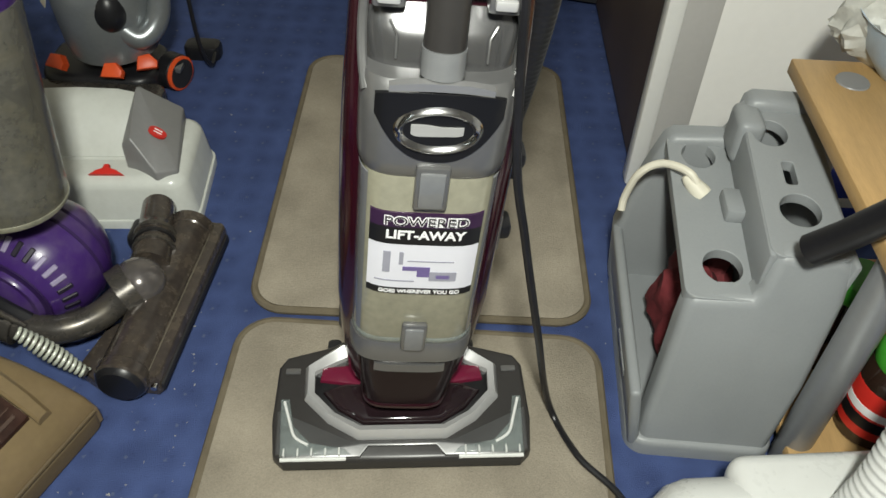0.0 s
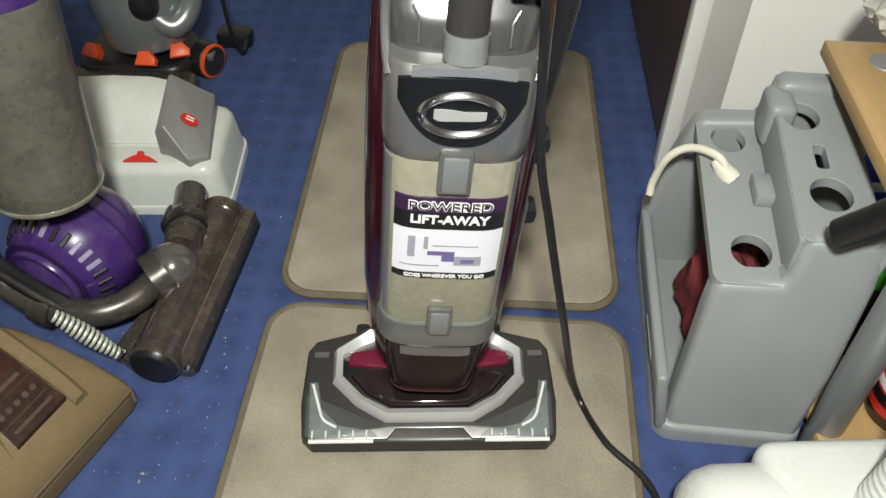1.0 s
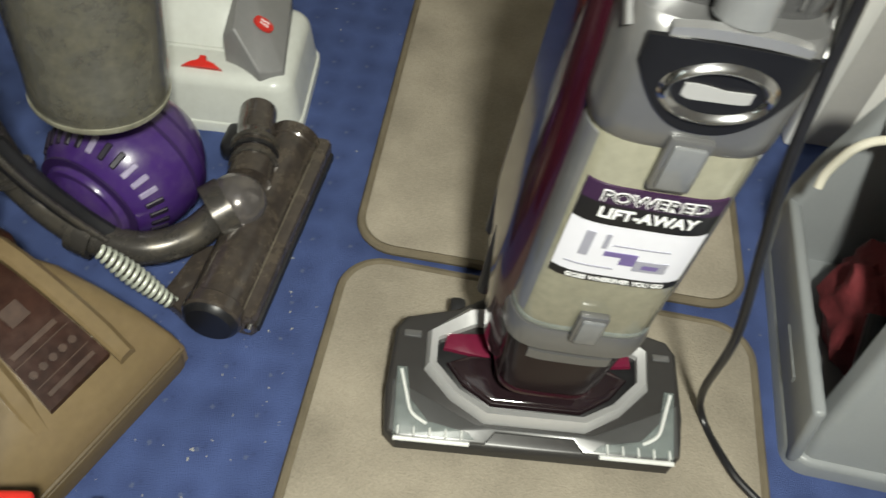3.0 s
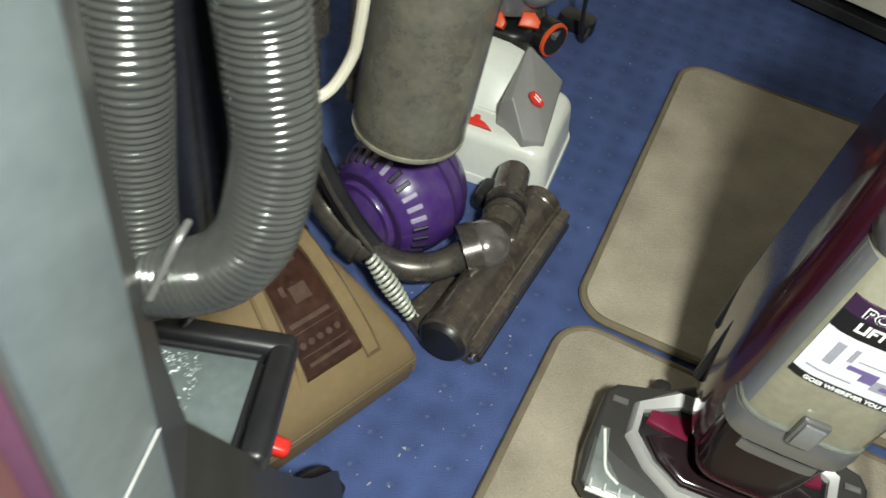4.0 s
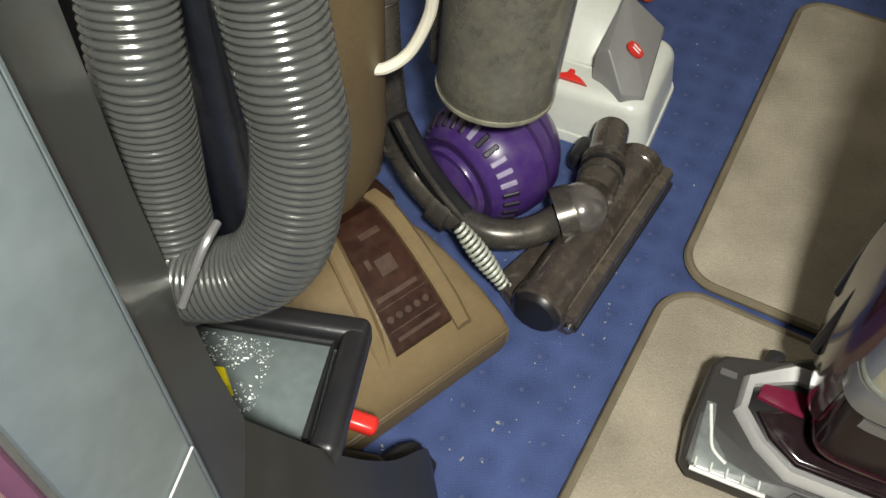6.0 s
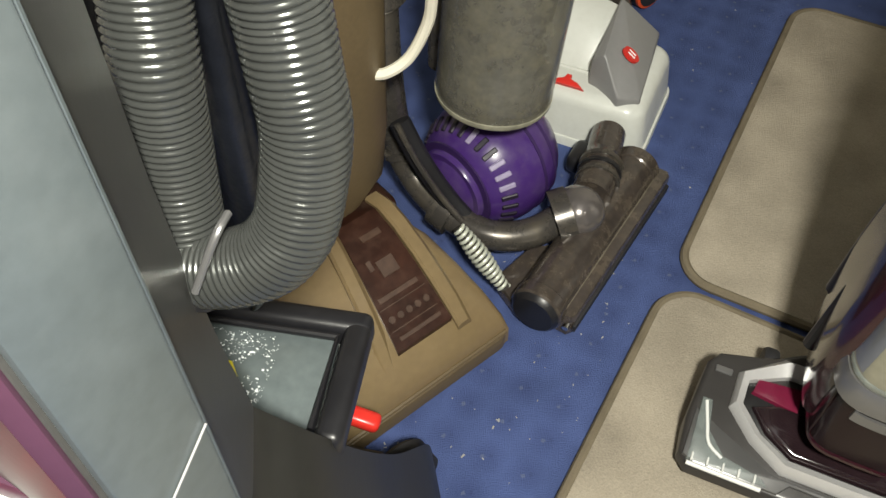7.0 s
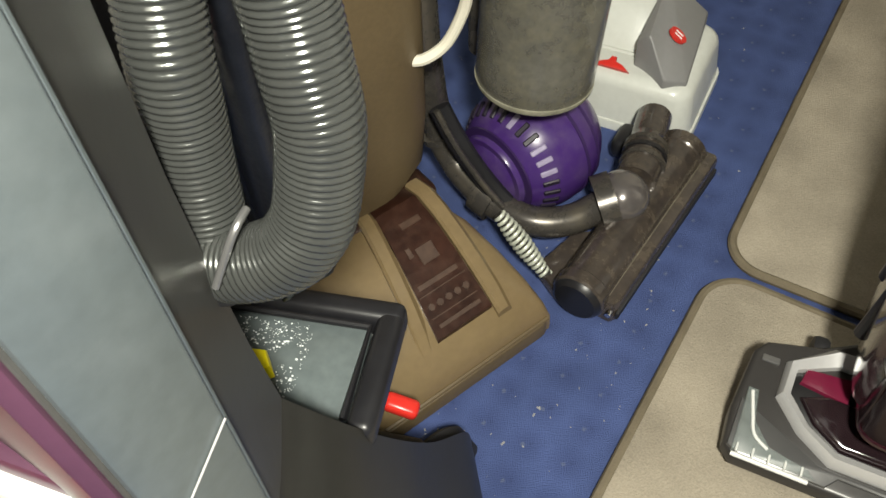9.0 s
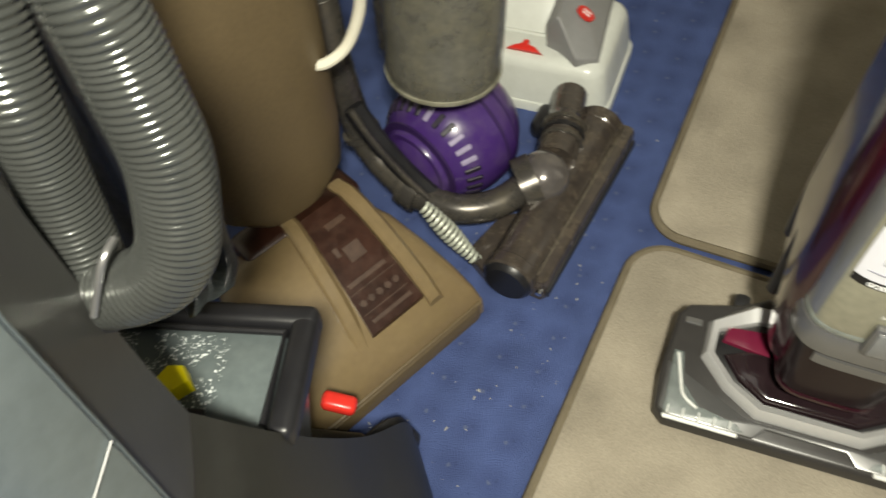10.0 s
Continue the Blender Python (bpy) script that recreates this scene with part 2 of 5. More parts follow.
def smooth_line(points, steps=8):
    pts = [Vector(p) for p in points]
    if len(pts) < 3:
        return [pts[0].lerp(pts[-1], i / steps) for i in range(steps + 1)]
    out = []
    for i in range(len(pts) - 1):
        a, b, c, d = pts[max(i - 1, 0)], pts[i], pts[i + 1], pts[min(i + 2, len(pts) - 1)]
        for j in range(steps):
            t = j / steps
            out.append(0.5 * (2 * b + (c - a) * t + (2 * a - 5 * b + 4 * c - d) * t * t + (3 * b - a - 3 * c + d) * t ** 3))
    return out + [pts[-1]]


def sweep(line, radius, seg=12, bm=None, caps=True, flat=1.0):
    """A tube along a line; radius is a number or a function of the share of the way."""
    bm = bm or bmesh.new()
    line = [Vector(p) for p in line]
    n = len(line)
    side = None
    rings = []
    for i, p in enumerate(line):
        d = (line[min(i + 1, n - 1)] - line[max(i - 1, 0)]).normalized()
        if side is None:
            side = d.orthogonal().normalized()
        side = (side - d * side.dot(d)).normalized()
        up = d.cross(side)
        r = radius(i / (n - 1)) if callable(radius) else radius
        rings.append([bm.verts.new(p + (side * math.cos(2 * math.pi * k / seg) + up * math.sin(2 * math.pi * k / seg) * flat) * r) for k in range(seg)])
    for a, b in zip(rings, rings[1:]):
        for k in range(seg):
            bm.faces.new((a[k], a[(k + 1) % seg], b[(k + 1) % seg], b[k]))
    if caps:
        bm.faces.new(rings[0][::-1])
        bm.faces.new(rings[-1])
    return bm


def hose(points, r, pitch, depth, seg=20, steps=10, sharp=1.6):
    """A ribbed hose: rounded ribs of the given pitch along a smooth line."""
    path = smooth_line(points, steps)
    length = [0.0]
    for a, b in zip(path, path[1:]):
        length.append(length[-1] + (b - a).length)
    n = int(length[-1] / pitch * 6)
    line, j = [], 0
    for i in range(n + 1):
        s = length[-1] * i / n
        while j < len(path) - 2 and length[j + 1] < s:
            j += 1
        line.append(path[j].lerp(path[j + 1], (s - length[j]) / max(1e-9, length[j + 1] - length[j])))
    return sweep(line, lambda u: r - depth + depth * (0.5 + 0.5 * math.cos(2 * math.pi * u * length[-1] / pitch)) ** sharp, seg)


def lathe(profile, seg=32, at=None, bm=None, arc=360.0):
    bm = bm or bmesh.new()
    rings = []
    for r, z in profile:
        rings.append([bm.verts.new((at or Matrix()) @ Vector((r * math.cos(2 * math.pi * k / seg), r * math.sin(2 * math.pi * k / seg), z))) for k in range(seg)])
    for a, b in zip(rings, rings[1:]):
        for k in range(seg):
            bm.faces.new((a[k], a[(k + 1) % seg], b[(k + 1) % seg], b[k]))
    bm.faces.new(rings[0][::-1])
    bm.faces.new(rings[-1])
    return bm


def ball(size, centre, u=28, v=18, at=None, bm=None):
    bm = bm or bmesh.new()
    tmp = bmesh.new()
    bmesh.ops.create_uvsphere(tmp, u_segments=u, v_segments=v, radius=1)
    tmp.transform((at or Matrix()) @ Matrix.Translation(centre) @ Matrix.Diagonal((*size, 1)))
    return merge(bm, tmp)


def loft(rings, bm=None, caps=True):
    bm = bm or bmesh.new()
    made = [[bm.verts.new(p) for p in ring] for ring in rings]
    n = len(made[0])
    for a, b in zip(made, made[1:]):
        for k in range(n):
            bm.faces.new((a[k], a[(k + 1) % n], b[(k + 1) % n], b[k]))
    if caps:
        bm.faces.new(made[0][::-1])
        bm.faces.new(made[-1])
    return bm


def axis(p, q):
    """A pose whose z runs from p towards q."""
    p, q = Vector(p), Vector(q)
    return Matrix.Translation(p) @ (q - p).to_track_quat("Z", "Y").to_matrix().to_4x4()


def finish(name, bm, mat, smooth=35):
    bmesh.ops.recalc_face_normals(bm, faces=bm.faces[:])
    for f in bm.faces:
        f.smooth = True
    for e in bm.edges:
        if len(e.link_faces) == 2 and e.calc_face_angle(0) > radians(smooth):
            e.smooth = False
    me = bpy.data.meshes.new(name)
    bm.to_mesh(me)
    bm.free()
    me.materials.append(mat)
    return new(name, me)


def thing(name, label, category, m=None, group=""):
    ob = new(name)
    ob.empty_display_size = 0.05
    ob.matrix_world = m or Matrix()
    return tagged(ob, label, category, group)


def part(name, bm, mat, parent, label="", smooth=35):
    ob = finish(name, bm, mat, smooth)
    ob.parent = parent
    return tagged(ob, label)


def solid(name, bm, mat, label, category, group="", kind="", smooth=35):
    return tagged(finish(name, bm, mat, smooth), label, category, group, kind)


def soften(ob, width=0.005, segments=3):
    mod = ob.modifiers.new("bevel", "BEVEL")
    mod.width, mod.segments, mod.limit_method, mod.angle_limit = width, segments, "ANGLE", radians(40)
    return ob


def text(name, words, size, m, mat, parent, label="", depth=0.0003, shear=0.0, bold=0.0, wide=1.0):
    cu = bpy.data.curves.new(name, "FONT")
    cu.body, cu.size, cu.align_x, cu.align_y, cu.extrude, cu.shear, cu.offset = words, size, "CENTER", "CENTER", depth, shear, bold
    tmp = bpy.data.objects.new(name, cu)
    scene.collection.objects.link(tmp)
    bpy.context.view_layer.update()
    me = bpy.data.meshes.new_from_object(tmp.evaluated_get(bpy.context.evaluated_depsgraph_get()))
    bpy.data.objects.remove(tmp)
    bpy.data.curves.remove(cu)
    me.materials.clear()
    me.materials.append(mat)
    me.transform(m @ Matrix.Diagonal((wide, 1, 1, 1)))
    ob = new(name, me)
    ob.parent = parent
    return tagged(ob, label)


M["bag_film"] = material("grey_white_film", (0.5, 0.5, 0.46), 0.45, var=0.2, scale=20, bump=0.4, dist=0.003)


# ---- the room ----
def slab(name, size, m, mat, label, category="wall", bevel=0.002):
    ob = solid(name, rbox(size, (0, 0, 0), bevel, 1), mat, label, category, kind="structure")
    ob.matrix_world = m
    return ob


slab("floor", (3.6, 4.2, 0.04), pose(0.1, -0.3, -0.02), M["carpet"], "worn royal blue cut pile carpet with faint dots", "floor")
slab("wall_north", (2.6, 0.08, 2.2), pose(0.10, 1.085, 1.16, 0, 0, -12.5), M["cream"], "cream painted wall above a dark gap at the carpet")
# black strip in place of the shadow in the gap under the wall
slab("baseboard", (2.6, 0.07, 0.025), pose(0.10, 1.085, 0.025, 0, 0, -12.5), M["black_soft"], "black strip painted for the shadowed gap under the cream wall", "baseboard")
slab("wall_east", (1.6, 0.06, 2.4), pose(1.455, 0.39, 1.2), M["white_wall"], "plain white painted wall beside the door frame")
slab("wall_side", (0.06, 3.2, 2.4), pose(1.75, -1.2, 1.2), M["white_wall"], "plain white painted wall behind the wooden table")
slab("wall_west", (0.06, 4.2, 2.4), pose(-1.35, -0.3, 1.2), M["cream"], "plain cream wall behind the upright cleaners")
slab("wall_south", (3.6, 0.06, 2.4), pose(0.1, -2.2, 1.2), M["cream"], "plain cream wall at the back of the room")
slab("ceiling", (3.6, 4.2, 0.06), pose(0.1, -0.3, 2.43), M["white_wall"], "plain white ceiling", "ceiling")
slab("door_1", (0.035, 0.56, 1.98), pose(0.605, 0.66, 1.0), M["brown_door"], "dark brown wooden door standing beside the carpet", "door")

door_frame = thing("door_frame", "white gloss painted wooden door frame post", "door frame", pose(0.575, 0.345, 0))
part("stop", rbox((0.028, 0.03, 2.1), (0.014, 0.0, 1.05), 0.006), M["white_gloss"], door_frame)
# the jamb's shade is put into its grey; the frame itself is white
part("jamb", rbox((0.056, 0.03, 2.1), (0.056, 0.012, 1.05), 0.003), M["post_shade"], door_frame, "inner face of the white frame, its shade painted in as grey")


# ---- the mats ----
def carpet_mat(label, m, w, h):
    ob = thing("floor_mat", label, "mat", m, "beige mats on the carpet")
    part("carpet_top", prism(round_rect(w - 0.02, h - 0.02, 0.045, 8), 0.001, 0.011, 0.002), M["beige"], ob)
    rim = [Vector((x, y, 0.006)) for x, y in round_rect(w - 0.012, h - 0.012, 0.048, 8)]
    rim.append(rim[0])
    part("binding", sweep(rim, 0.0062, 8, caps=False), M["binding"], ob, "dark tan stitched edge")
    return ob


carpet_mat("rectangular beige pile mat with bound edge, under the door side", pose(0.243, 0.342, 0, 0, 0, 0.3), 0.494, 0.68)
carpet_mat("rectangular beige pile mat with bound edge, under the upright vacuum", pose(0.240, -0.352, 0, 0, 0, -1.0), 0.50, 0.68)


# ---- the upright vacuum cleaner in the middle ----
def front(x, w, d, power=4.5):
    return -d * max(0.0, 1 - abs(x / w) ** power) ** (1 / power)


def d_ring(w, d, z, back=0.05, n=18, power=4.5, cy=0.0):
    ring = []
    for i in range(n + 1):
        a = math.pi * i / n
        x = -w * math.copysign(abs(math.cos(a)) ** (2 / power), math.cos(a))
        ring.append(Vector((x, front(x, w, d, power) + cy, z)))
    ring += [Vector((w, back + cy, z)), Vector((-w, back + cy, z))]
    return ring


def patch(w, d, x0, x1, z0, z1, lift=0.001, n=14, power=4.5, cy=0.0, bm=None, rows=1):
    """A thin skin on the curved front between x0..x1 and z0..z1."""
    bm = bm or bmesh.new()
    grid = []
    for j in range(rows + 1):
        row = []
        for i in range(n + 1):
            x = x0 + (x1 - x0) * i / n
            a, e = (z0(x) if callable(z0) else z0), (z1(x) if callable(z1) else z1)
            row.append((bm.verts.new((x, front(x, w, d, power) + cy - lift, a + (e - a) * j / rows)),
                        bm.verts.new((x, front(x, w, d, power) + cy + 0.002, a + (e - a) * j / rows))))
        grid.append(row)
    for j in range(rows):
        for i in range(n):
            bm.faces.new([grid[j][i][0], grid[j][i + 1][0], grid[j + 1][i + 1][0], grid[j + 1][i][0]])
    for i in range(n):
        for j, k in ((0, 1), (rows, -1)):
            bm.faces.new([grid[j][i][0], grid[j][i][1], grid[j][i + 1][1], grid[j][i + 1][0]][::k])
    for i in (0, n):
        for j in range(rows):
            bm.faces.new([grid[j][i][0], grid[j + 1][i][0], grid[j + 1][i][1], grid[j][i][1]])
    return bm


def upright_vacuum(m, lean):
    v = thing("upright_vacuum", "silver and wine upright vacuum cleaner with a dusty dust cup", "vacuum cleaner", m)

    def slope(bm, z_front, z_back, depth=0.14):
        for q in bm.verts:
            if q.co.z > 0.5:
                q.co.z = q.co.z - 1 + z_front + (z_back - z_front) * max(0.0, min(1.0, q.co.y / depth))
        return bm

    outline = [(-0.152, 0.012), (-0.14, 0.0), (0.14, 0.0), (0.152, 0.012), (0.155, 0.05), (0.150, 0.115), (0.140, 0.128),
               (0.085, 0.142), (0.05, 0.165), (-0.05, 0.165), (-0.085, 0.142), (-0.140, 0.128), (-0.150, 0.115), (-0.155, 0.05)]
    head = part("floor_head", slope(prism(outline, 0.012, 1.0, 0.006, 3), 0.028, 0.066), M["charcoal"], v, "dark charcoal plastic floor head")
    deck = [(-0.148, 0.01), (-0.135, 0.004), (-0.05, 0.004), (-0.04, 0.016), (0.04, 0.016), (0.05, 0.004), (0.135, 0.004), (0.148, 0.01),
            (0.148, 0.06), (0.125, 0.05), (0.06, 0.022), (-0.06, 0.022), (-0.125, 0.05), (-0.148, 0.06)]
    part("front_deck", slope(prism(deck, 0.02, 1.0, 0.002), 0.0305, 0.0690), M["deck_grey"], head, "satin grey front deck")

    def ring_shape(outer, inner, mat, name, lift, label=""):
        bm = bmesh.new()
        n = len(outer)
        zz = lambda p, extra: 0.028 + 0.038 * p[1] / 0.14 + extra
        a = [bm.verts.new((*p, zz(p, 0.0))) for p in outer]
        mid = [(0.62 * p[0] + 0.38 * q[0], 0.62 * p[1] + 0.38 * q[1]) for p, q in zip(outer, inner)]
        b = [bm.verts.new((*p, zz(p, lift * 0.25))) for p in outer]
        e = [bm.verts.new((*p, zz(p, lift))) for p in mid]
        c = [bm.verts.new((*p, zz(p, lift * 0.55))) for p in inner]
        d = [bm.verts.new((*p, zz(p, -0.006))) for p in inner]
        for p, q in ((a, b), (b, e), (e, c), (c, d)):
            for i in range(n):
                bm.faces.new((p[i], p[(i + 1) % n], q[(i + 1) % n], q[i]))
        return part(name, bm, mat, head, label)

    arch = [(-0.117, 0.110), (-0.117, 0.072), (-0.088, 0.044), (-0.052, 0.024), (0.052, 0.024), (0.088, 0.044), (0.117, 0.072),
            (0.117, 0.110), (0.075, 0.140), (-0.075, 0.140)]
    hole = [(-0.105, 0.104), (-0.105, 0.078), (-0.080, 0.053), (-0.049, 0.037), (0.049, 0.037), (0.080, 0.053), (0.105, 0.078),
            (0.105, 0.104), (0.066, 0.122), (-0.066, 0.122)]
    ring_shape(arch, hole, M["silver"], "arch_trim", 0.013, "bright silver trim round the brush window")
    part("window_pan", slope(prism(hole, 0.02, 1.0, 0.001), 0.0295, 0.0655), M["label_black"], head)
    for s in (-1, 1):
        wedge = [(s * 0.096, 0.110), (s * 0.099, 0.094), (s * 0.05, 0.088), (s * 0.05, 0.114)]
        part("window_wedge", slope(prism(wedge[::s], 0.02, 1.0, 0.002), 0.0335, 0.071), M["wine_bright"], head, "bright wine red insert")
    glass = [(-0.095, 0.080), (-0.076, 0.058), (-0.046, 0.041), (0.046, 0.041), (0.076, 0.058), (0.095, 0.080), (0.07, 0.090), (-0.07, 0.090)]
    part("brush_window", slope(prism(glass, 0.02, 1.0, 0.006, 4), 0.037, 0.072), M["window_clear"], head, "smoked clear brush window")
    for s in (-1, 1):
        clear = [(s * 0.143, 0.006), (s * 0.06, 0.006), (s * 0.068, 0.013), (s * 0.108, 0.02), (s * 0.128, 0.04), (s * 0.134, 0.072), (s * 0.145, 0.072)]
        c = part("corner_guard", slope(prism(clear[::s], 0.02, 1.0, 0.003, 3), 0.0335, 0.0725), M["clear"], head, "clear plastic edge cleaning guard")
        for i in range(5):
            part("rib", rbox((0.0022, 0.010, 0.005), (s * (0.138 - 0.016 * i), 0.009, 0.0345), 0.0006, 1), M["white_plastic"], c)
        part("guard_edge", sweep([(s * 0.142, 0.0015, 0.0315), (s * 0.066, 0.0015, 0.0315)], 0.0026, 8), M["white_plastic"], c, "white edge of the clear guard")
        # highlight along the clear guard, shaped as a thin white bead
        part("guard_glint", sweep(smooth_line([(s * 0.140, 0.068, 0.0525), (s * 0.133, 0.045, 0.0465), (s * 0.126, 0.026, 0.0415), (s * 0.110, 0.016, 0.039)], 5), 0.0018, 8), M["white_plastic"], c)
        part("screw_cap", rbox((0.018, 0.008, 0.003), (s * 0.132, 0.108, 0.0585), 0.001), M["dull_silver"], head)
        part("wheel", lathe([(0.0, -0.008), (0.022, -0.008), (0.024, -0.004), (0.024, 0.004), (0.022, 0.008), (0.0, 0.008)], 24,
                            pose(s * 0.085, 0.155, 0.024, 0, 90, 0)), M["black_soft"], head)

    b = new("body")
    b.parent = v
    b.matrix_local = lean
    shell = []
    for z, w, d in ((0.075, 0.052, 0.040), (0.09, 0.062, 0.046), (0.11, 0.068, 0.05), (0.16, 0.074, 0.056), (0.24, 0.0805, 0.06), (0.42, 0.081, 0.056),
                    (0.47, 0.080, 0.05), (0.52, 0.078, 0.034), (0.60, 0.074, 0.026), (0.66, 0.062, 0.012)):
        shell.append(d_ring(w, d, z, 0.06, cy=0.012))
    part("side_frame", loft(shell), M["wine"], b, "deep wine red glossy side frame", 40)
    part("snout", loft([d_ring(w, d, z, 0.03, cy=0.0) for z, w, d in ((0.072, 0.042, 0.05), (0.085, 0.05, 0.062), (0.13, 0.055, 0.066), (0.178, 0.058, 0.068))]),
         M["snout"], b, "smoked wine lower housing")
    part("snout_lip", loft([d_ring(w, d, z, 0.03) for z, w, d in ((0.081, 0.0495, 0.0625), (0.083, 0.051, 0.064), (0.087, 0.051, 0.064), (0.089, 0.0505, 0.0625))]), M["wine"], b)
    for s in (-1, 1):
        part("snout_rail", sweep([(s * 0.047, -0.048, 0.09), (s * 0.050, -0.05, 0.13), (s * 0.055, -0.05, 0.176)], 0.0022, 8), M["snout"], b)
    part("name_bar", patch(0.058, 0.069, -0.038, 0.038, 0.160, 0.172, 0.0015), M["dull_silver"], b, "small silver name bar")
    part("collar", loft([d_ring(w, d, z, 0.03) for z, w, d in ((0.176, 0.061, 0.069), (0.182, 0.0655, 0.074), (0.20, 0.0665, 0.075), (0.21, 0.0655, 0.072))]),
         M["dull_silver"], b, "satin grey collar")
    cup = part("dust_cup", loft([d_ring(w, d, z, 0.03) for z, w, d in ((0.208, 0.063, 0.069), (0.214, 0.064, 0.072), (0.30, 0.064, 0.072), (0.42, 0.0632, 0.0715), (0.432, 0.0625, 0.070))]),
               M["cup"], b, "clear dust cup full of beige dust")
    part("cup_rim", loft([d_ring(w, d, z, 0.03) for z, w, d in ((0.212, 0.0638, 0.0715), (0.214, 0.0648, 0.0727), (0.218, 0.0648, 0.0727), (0.220, 0.0638, 0.0715))]), M["clear"], cup)
    for s in (-1, 1):
        part("cup_edge", patch(0.064, 0.072, s * 0.0545, s * 0.0636, 0.222, 0.428, 0.0008, 8), M["smoke"], cup, "smoked clear edge of the cup")
    # label on the cup
    lab = part("label", patch(0.064, 0.072, -0.051, 0.051, 0.290, 0.390, 0.0012), M["label_white"], cup, "white, black and purple printed label")
    part("label_band", patch(0.064, 0.072, -0.051, 0.051, 0.375, 0.392, 0.0017), M["label_purple"], lab)
    part("label_band", patch(0.064, 0.072, -0.051, 0.051, 0.354, 0.375, 0.0017), M["label_black"], lab)
    part("label_band", patch(0.064, 0.072, -0.051, 0.051, 0.288, 0.296, 0.0017), M["label_black"], lab)
    up = lambda x, z, lift=0.0022: pose(x, -0.072 - lift + 0.009 * abs(x / 0.05) ** 2.6, z, 90, 0, 0)

    def curved(ob, lift):
        for q in ob.data.vertices:
            q.co.y = front(q.co.x, 0.064, 0.072) - lift - (0.0004 if q.co.y < -0.074 else 0)
        return ob

    curved(text("letters", "POWERED", 0.0146, pose(0, -0.0742, 0.3825, 90), M["white_ink"], lab, wide=1.12, bold=0.0008), 0.002)
    curved(text("letters", "POWERED", 0.0146, pose(0, -0.0742, 0.3825, 90), M["label_black"], lab, "black lettering edged in white", wide=1.12, bold=-0.00005), 0.0026)
    curved(text("letters", "LIFT-AWAY", 0.0142, pose(0, -0.0742, 0.366, 90), M["white_ink"], lab, bold=0.0005, wide=1.0), 0.002)
    curved(text("letters", "GOES WHEREVER YOU GO", 0.0065, pose(0, -0.0742, 0.2918, 90), M["white_ink"], lab, bold=0.0002), 0.002)
    for x0, x1, z0, z1, mat in ((-0.037, -0.030, 0.325, 0.352, "grey_ink"), (-0.022, -0.018, 0.336, 0.352, "grey_ink"), (-0.018, -0.004, 0.328, 0.333, "violet_ink"),
                                (-0.004, 0.008, 0.320, 0.333, "violet_ink"), (0.008, 0.034, 0.315, 0.327, "grey_ink"), (0.014, 0.028, 0.318, 0.323, "violet_ink"),
                                (-0.044, -0.006, 0.313, 0.3145, "grey_ink"), (-0.014, 0.03, 0.340, 0.3412, "grey_ink")):
        part("print", patch(0.064, 0.072, x0, x1, z0 - 0.008, z1 - 0.008, 0.0018, 4), M[mat], lab)
    curved(text("letters", "MAX FILL", 0.005, pose(0.036, -0.07, 0.437, 90), M["white_ink"], cup, bold=0.0001), 0.0012)
    # latches
    for z0, z1, w0 in ((0.400, 0.448, 0.015), (0.206, 0.246, 0.013)):
        lt = part("latch", rbox((w0 * 2, 0.008, z1 - z0), (0, -0.075, (z0 + z1) / 2), 0.003), M["dull_silver"], b, "grey cup latch")
        part("latch_face", rbox((w0 * 1.5, 0.004, (z1 - z0) * 0.8), (0, -0.080, (z0 + z1) / 2), 0.0018), M["smoke"], lt)
    # shoulder and badge
    part("shoulder", loft([d_ring(w, d, z, 0.03) for z, w, d in ((0.430, 0.0625, 0.0695), (0.436, 0.0655, 0.0735), (0.448, 0.0662, 0.0742), (0.49, 0.066, 0.073), (0.515, 0.065, 0.066), (0.52, 0.0645, 0.06))]),
         M["dull_silver"], b, "satin grey shoulder")
    part("back_bowl", loft([d_ring(w, d, z, 0.03, power=3.4) for z, w, d in ((0.515, 0.0645, 0.058), (0.52, 0.0645, 0.042), (0.54, 0.0645, 0.038), (0.550, 0.0645, 0.033), (0.573, 0.064, 0.010), (0.576, 0.064, 0.026), (0.592, 0.063, 0.024))]),
         M["bowl_silver"], b, "polished silver recess behind the tube", 28)
    for s in (-1, 1):
        part("cheek", sweep(smooth_line([(s * 0.060, -0.052, 0.505), (s * 0.0635, -0.034, 0.525), (s * 0.0645, -0.022, 0.55), (s * 0.063, -0.018, 0.576)], 6), 0.0042, 10), M["dull_silver"], b, "satin grey cheek rail")
    low = lambda x: 0.452 + 0.042 * abs(x / 0.052) ** 2.4
    badge = part("badge", patch(0.066, 0.0735, -0.0525, 0.0525, low, lambda x: 0.519 - 0.006 * abs(x / 0.052) ** 4, 0.002, 28, rows=6), M["label_black"], b, "glossy black badge plate")

    def oval(name, a0, c0, a1, c1, lift, mat, tilt, label=""):
        bm = bmesh.new()
        rows2 = []
        for k in range(5):
            q = k / 4
            aa, cc = a0 + (a1 - a0) * q, c0 + (c1 - c0) * q
            rows2.append([])
            for i2 in range(48):
                t = 2 * math.pi * i2 / 48
                x, z = aa * math.cos(t), cc * math.sin(t)
                x, z = x * math.cos(tilt) - z * math.sin(tilt), x * math.sin(tilt) + z * math.cos(tilt)
                rows2[-1].append(bm.verts.new((x, front(x, 0.066, 0.0735) - lift * math.sin(math.pi * min(q * 1.0, 1)) - 0.0022, 0.484 + z)))
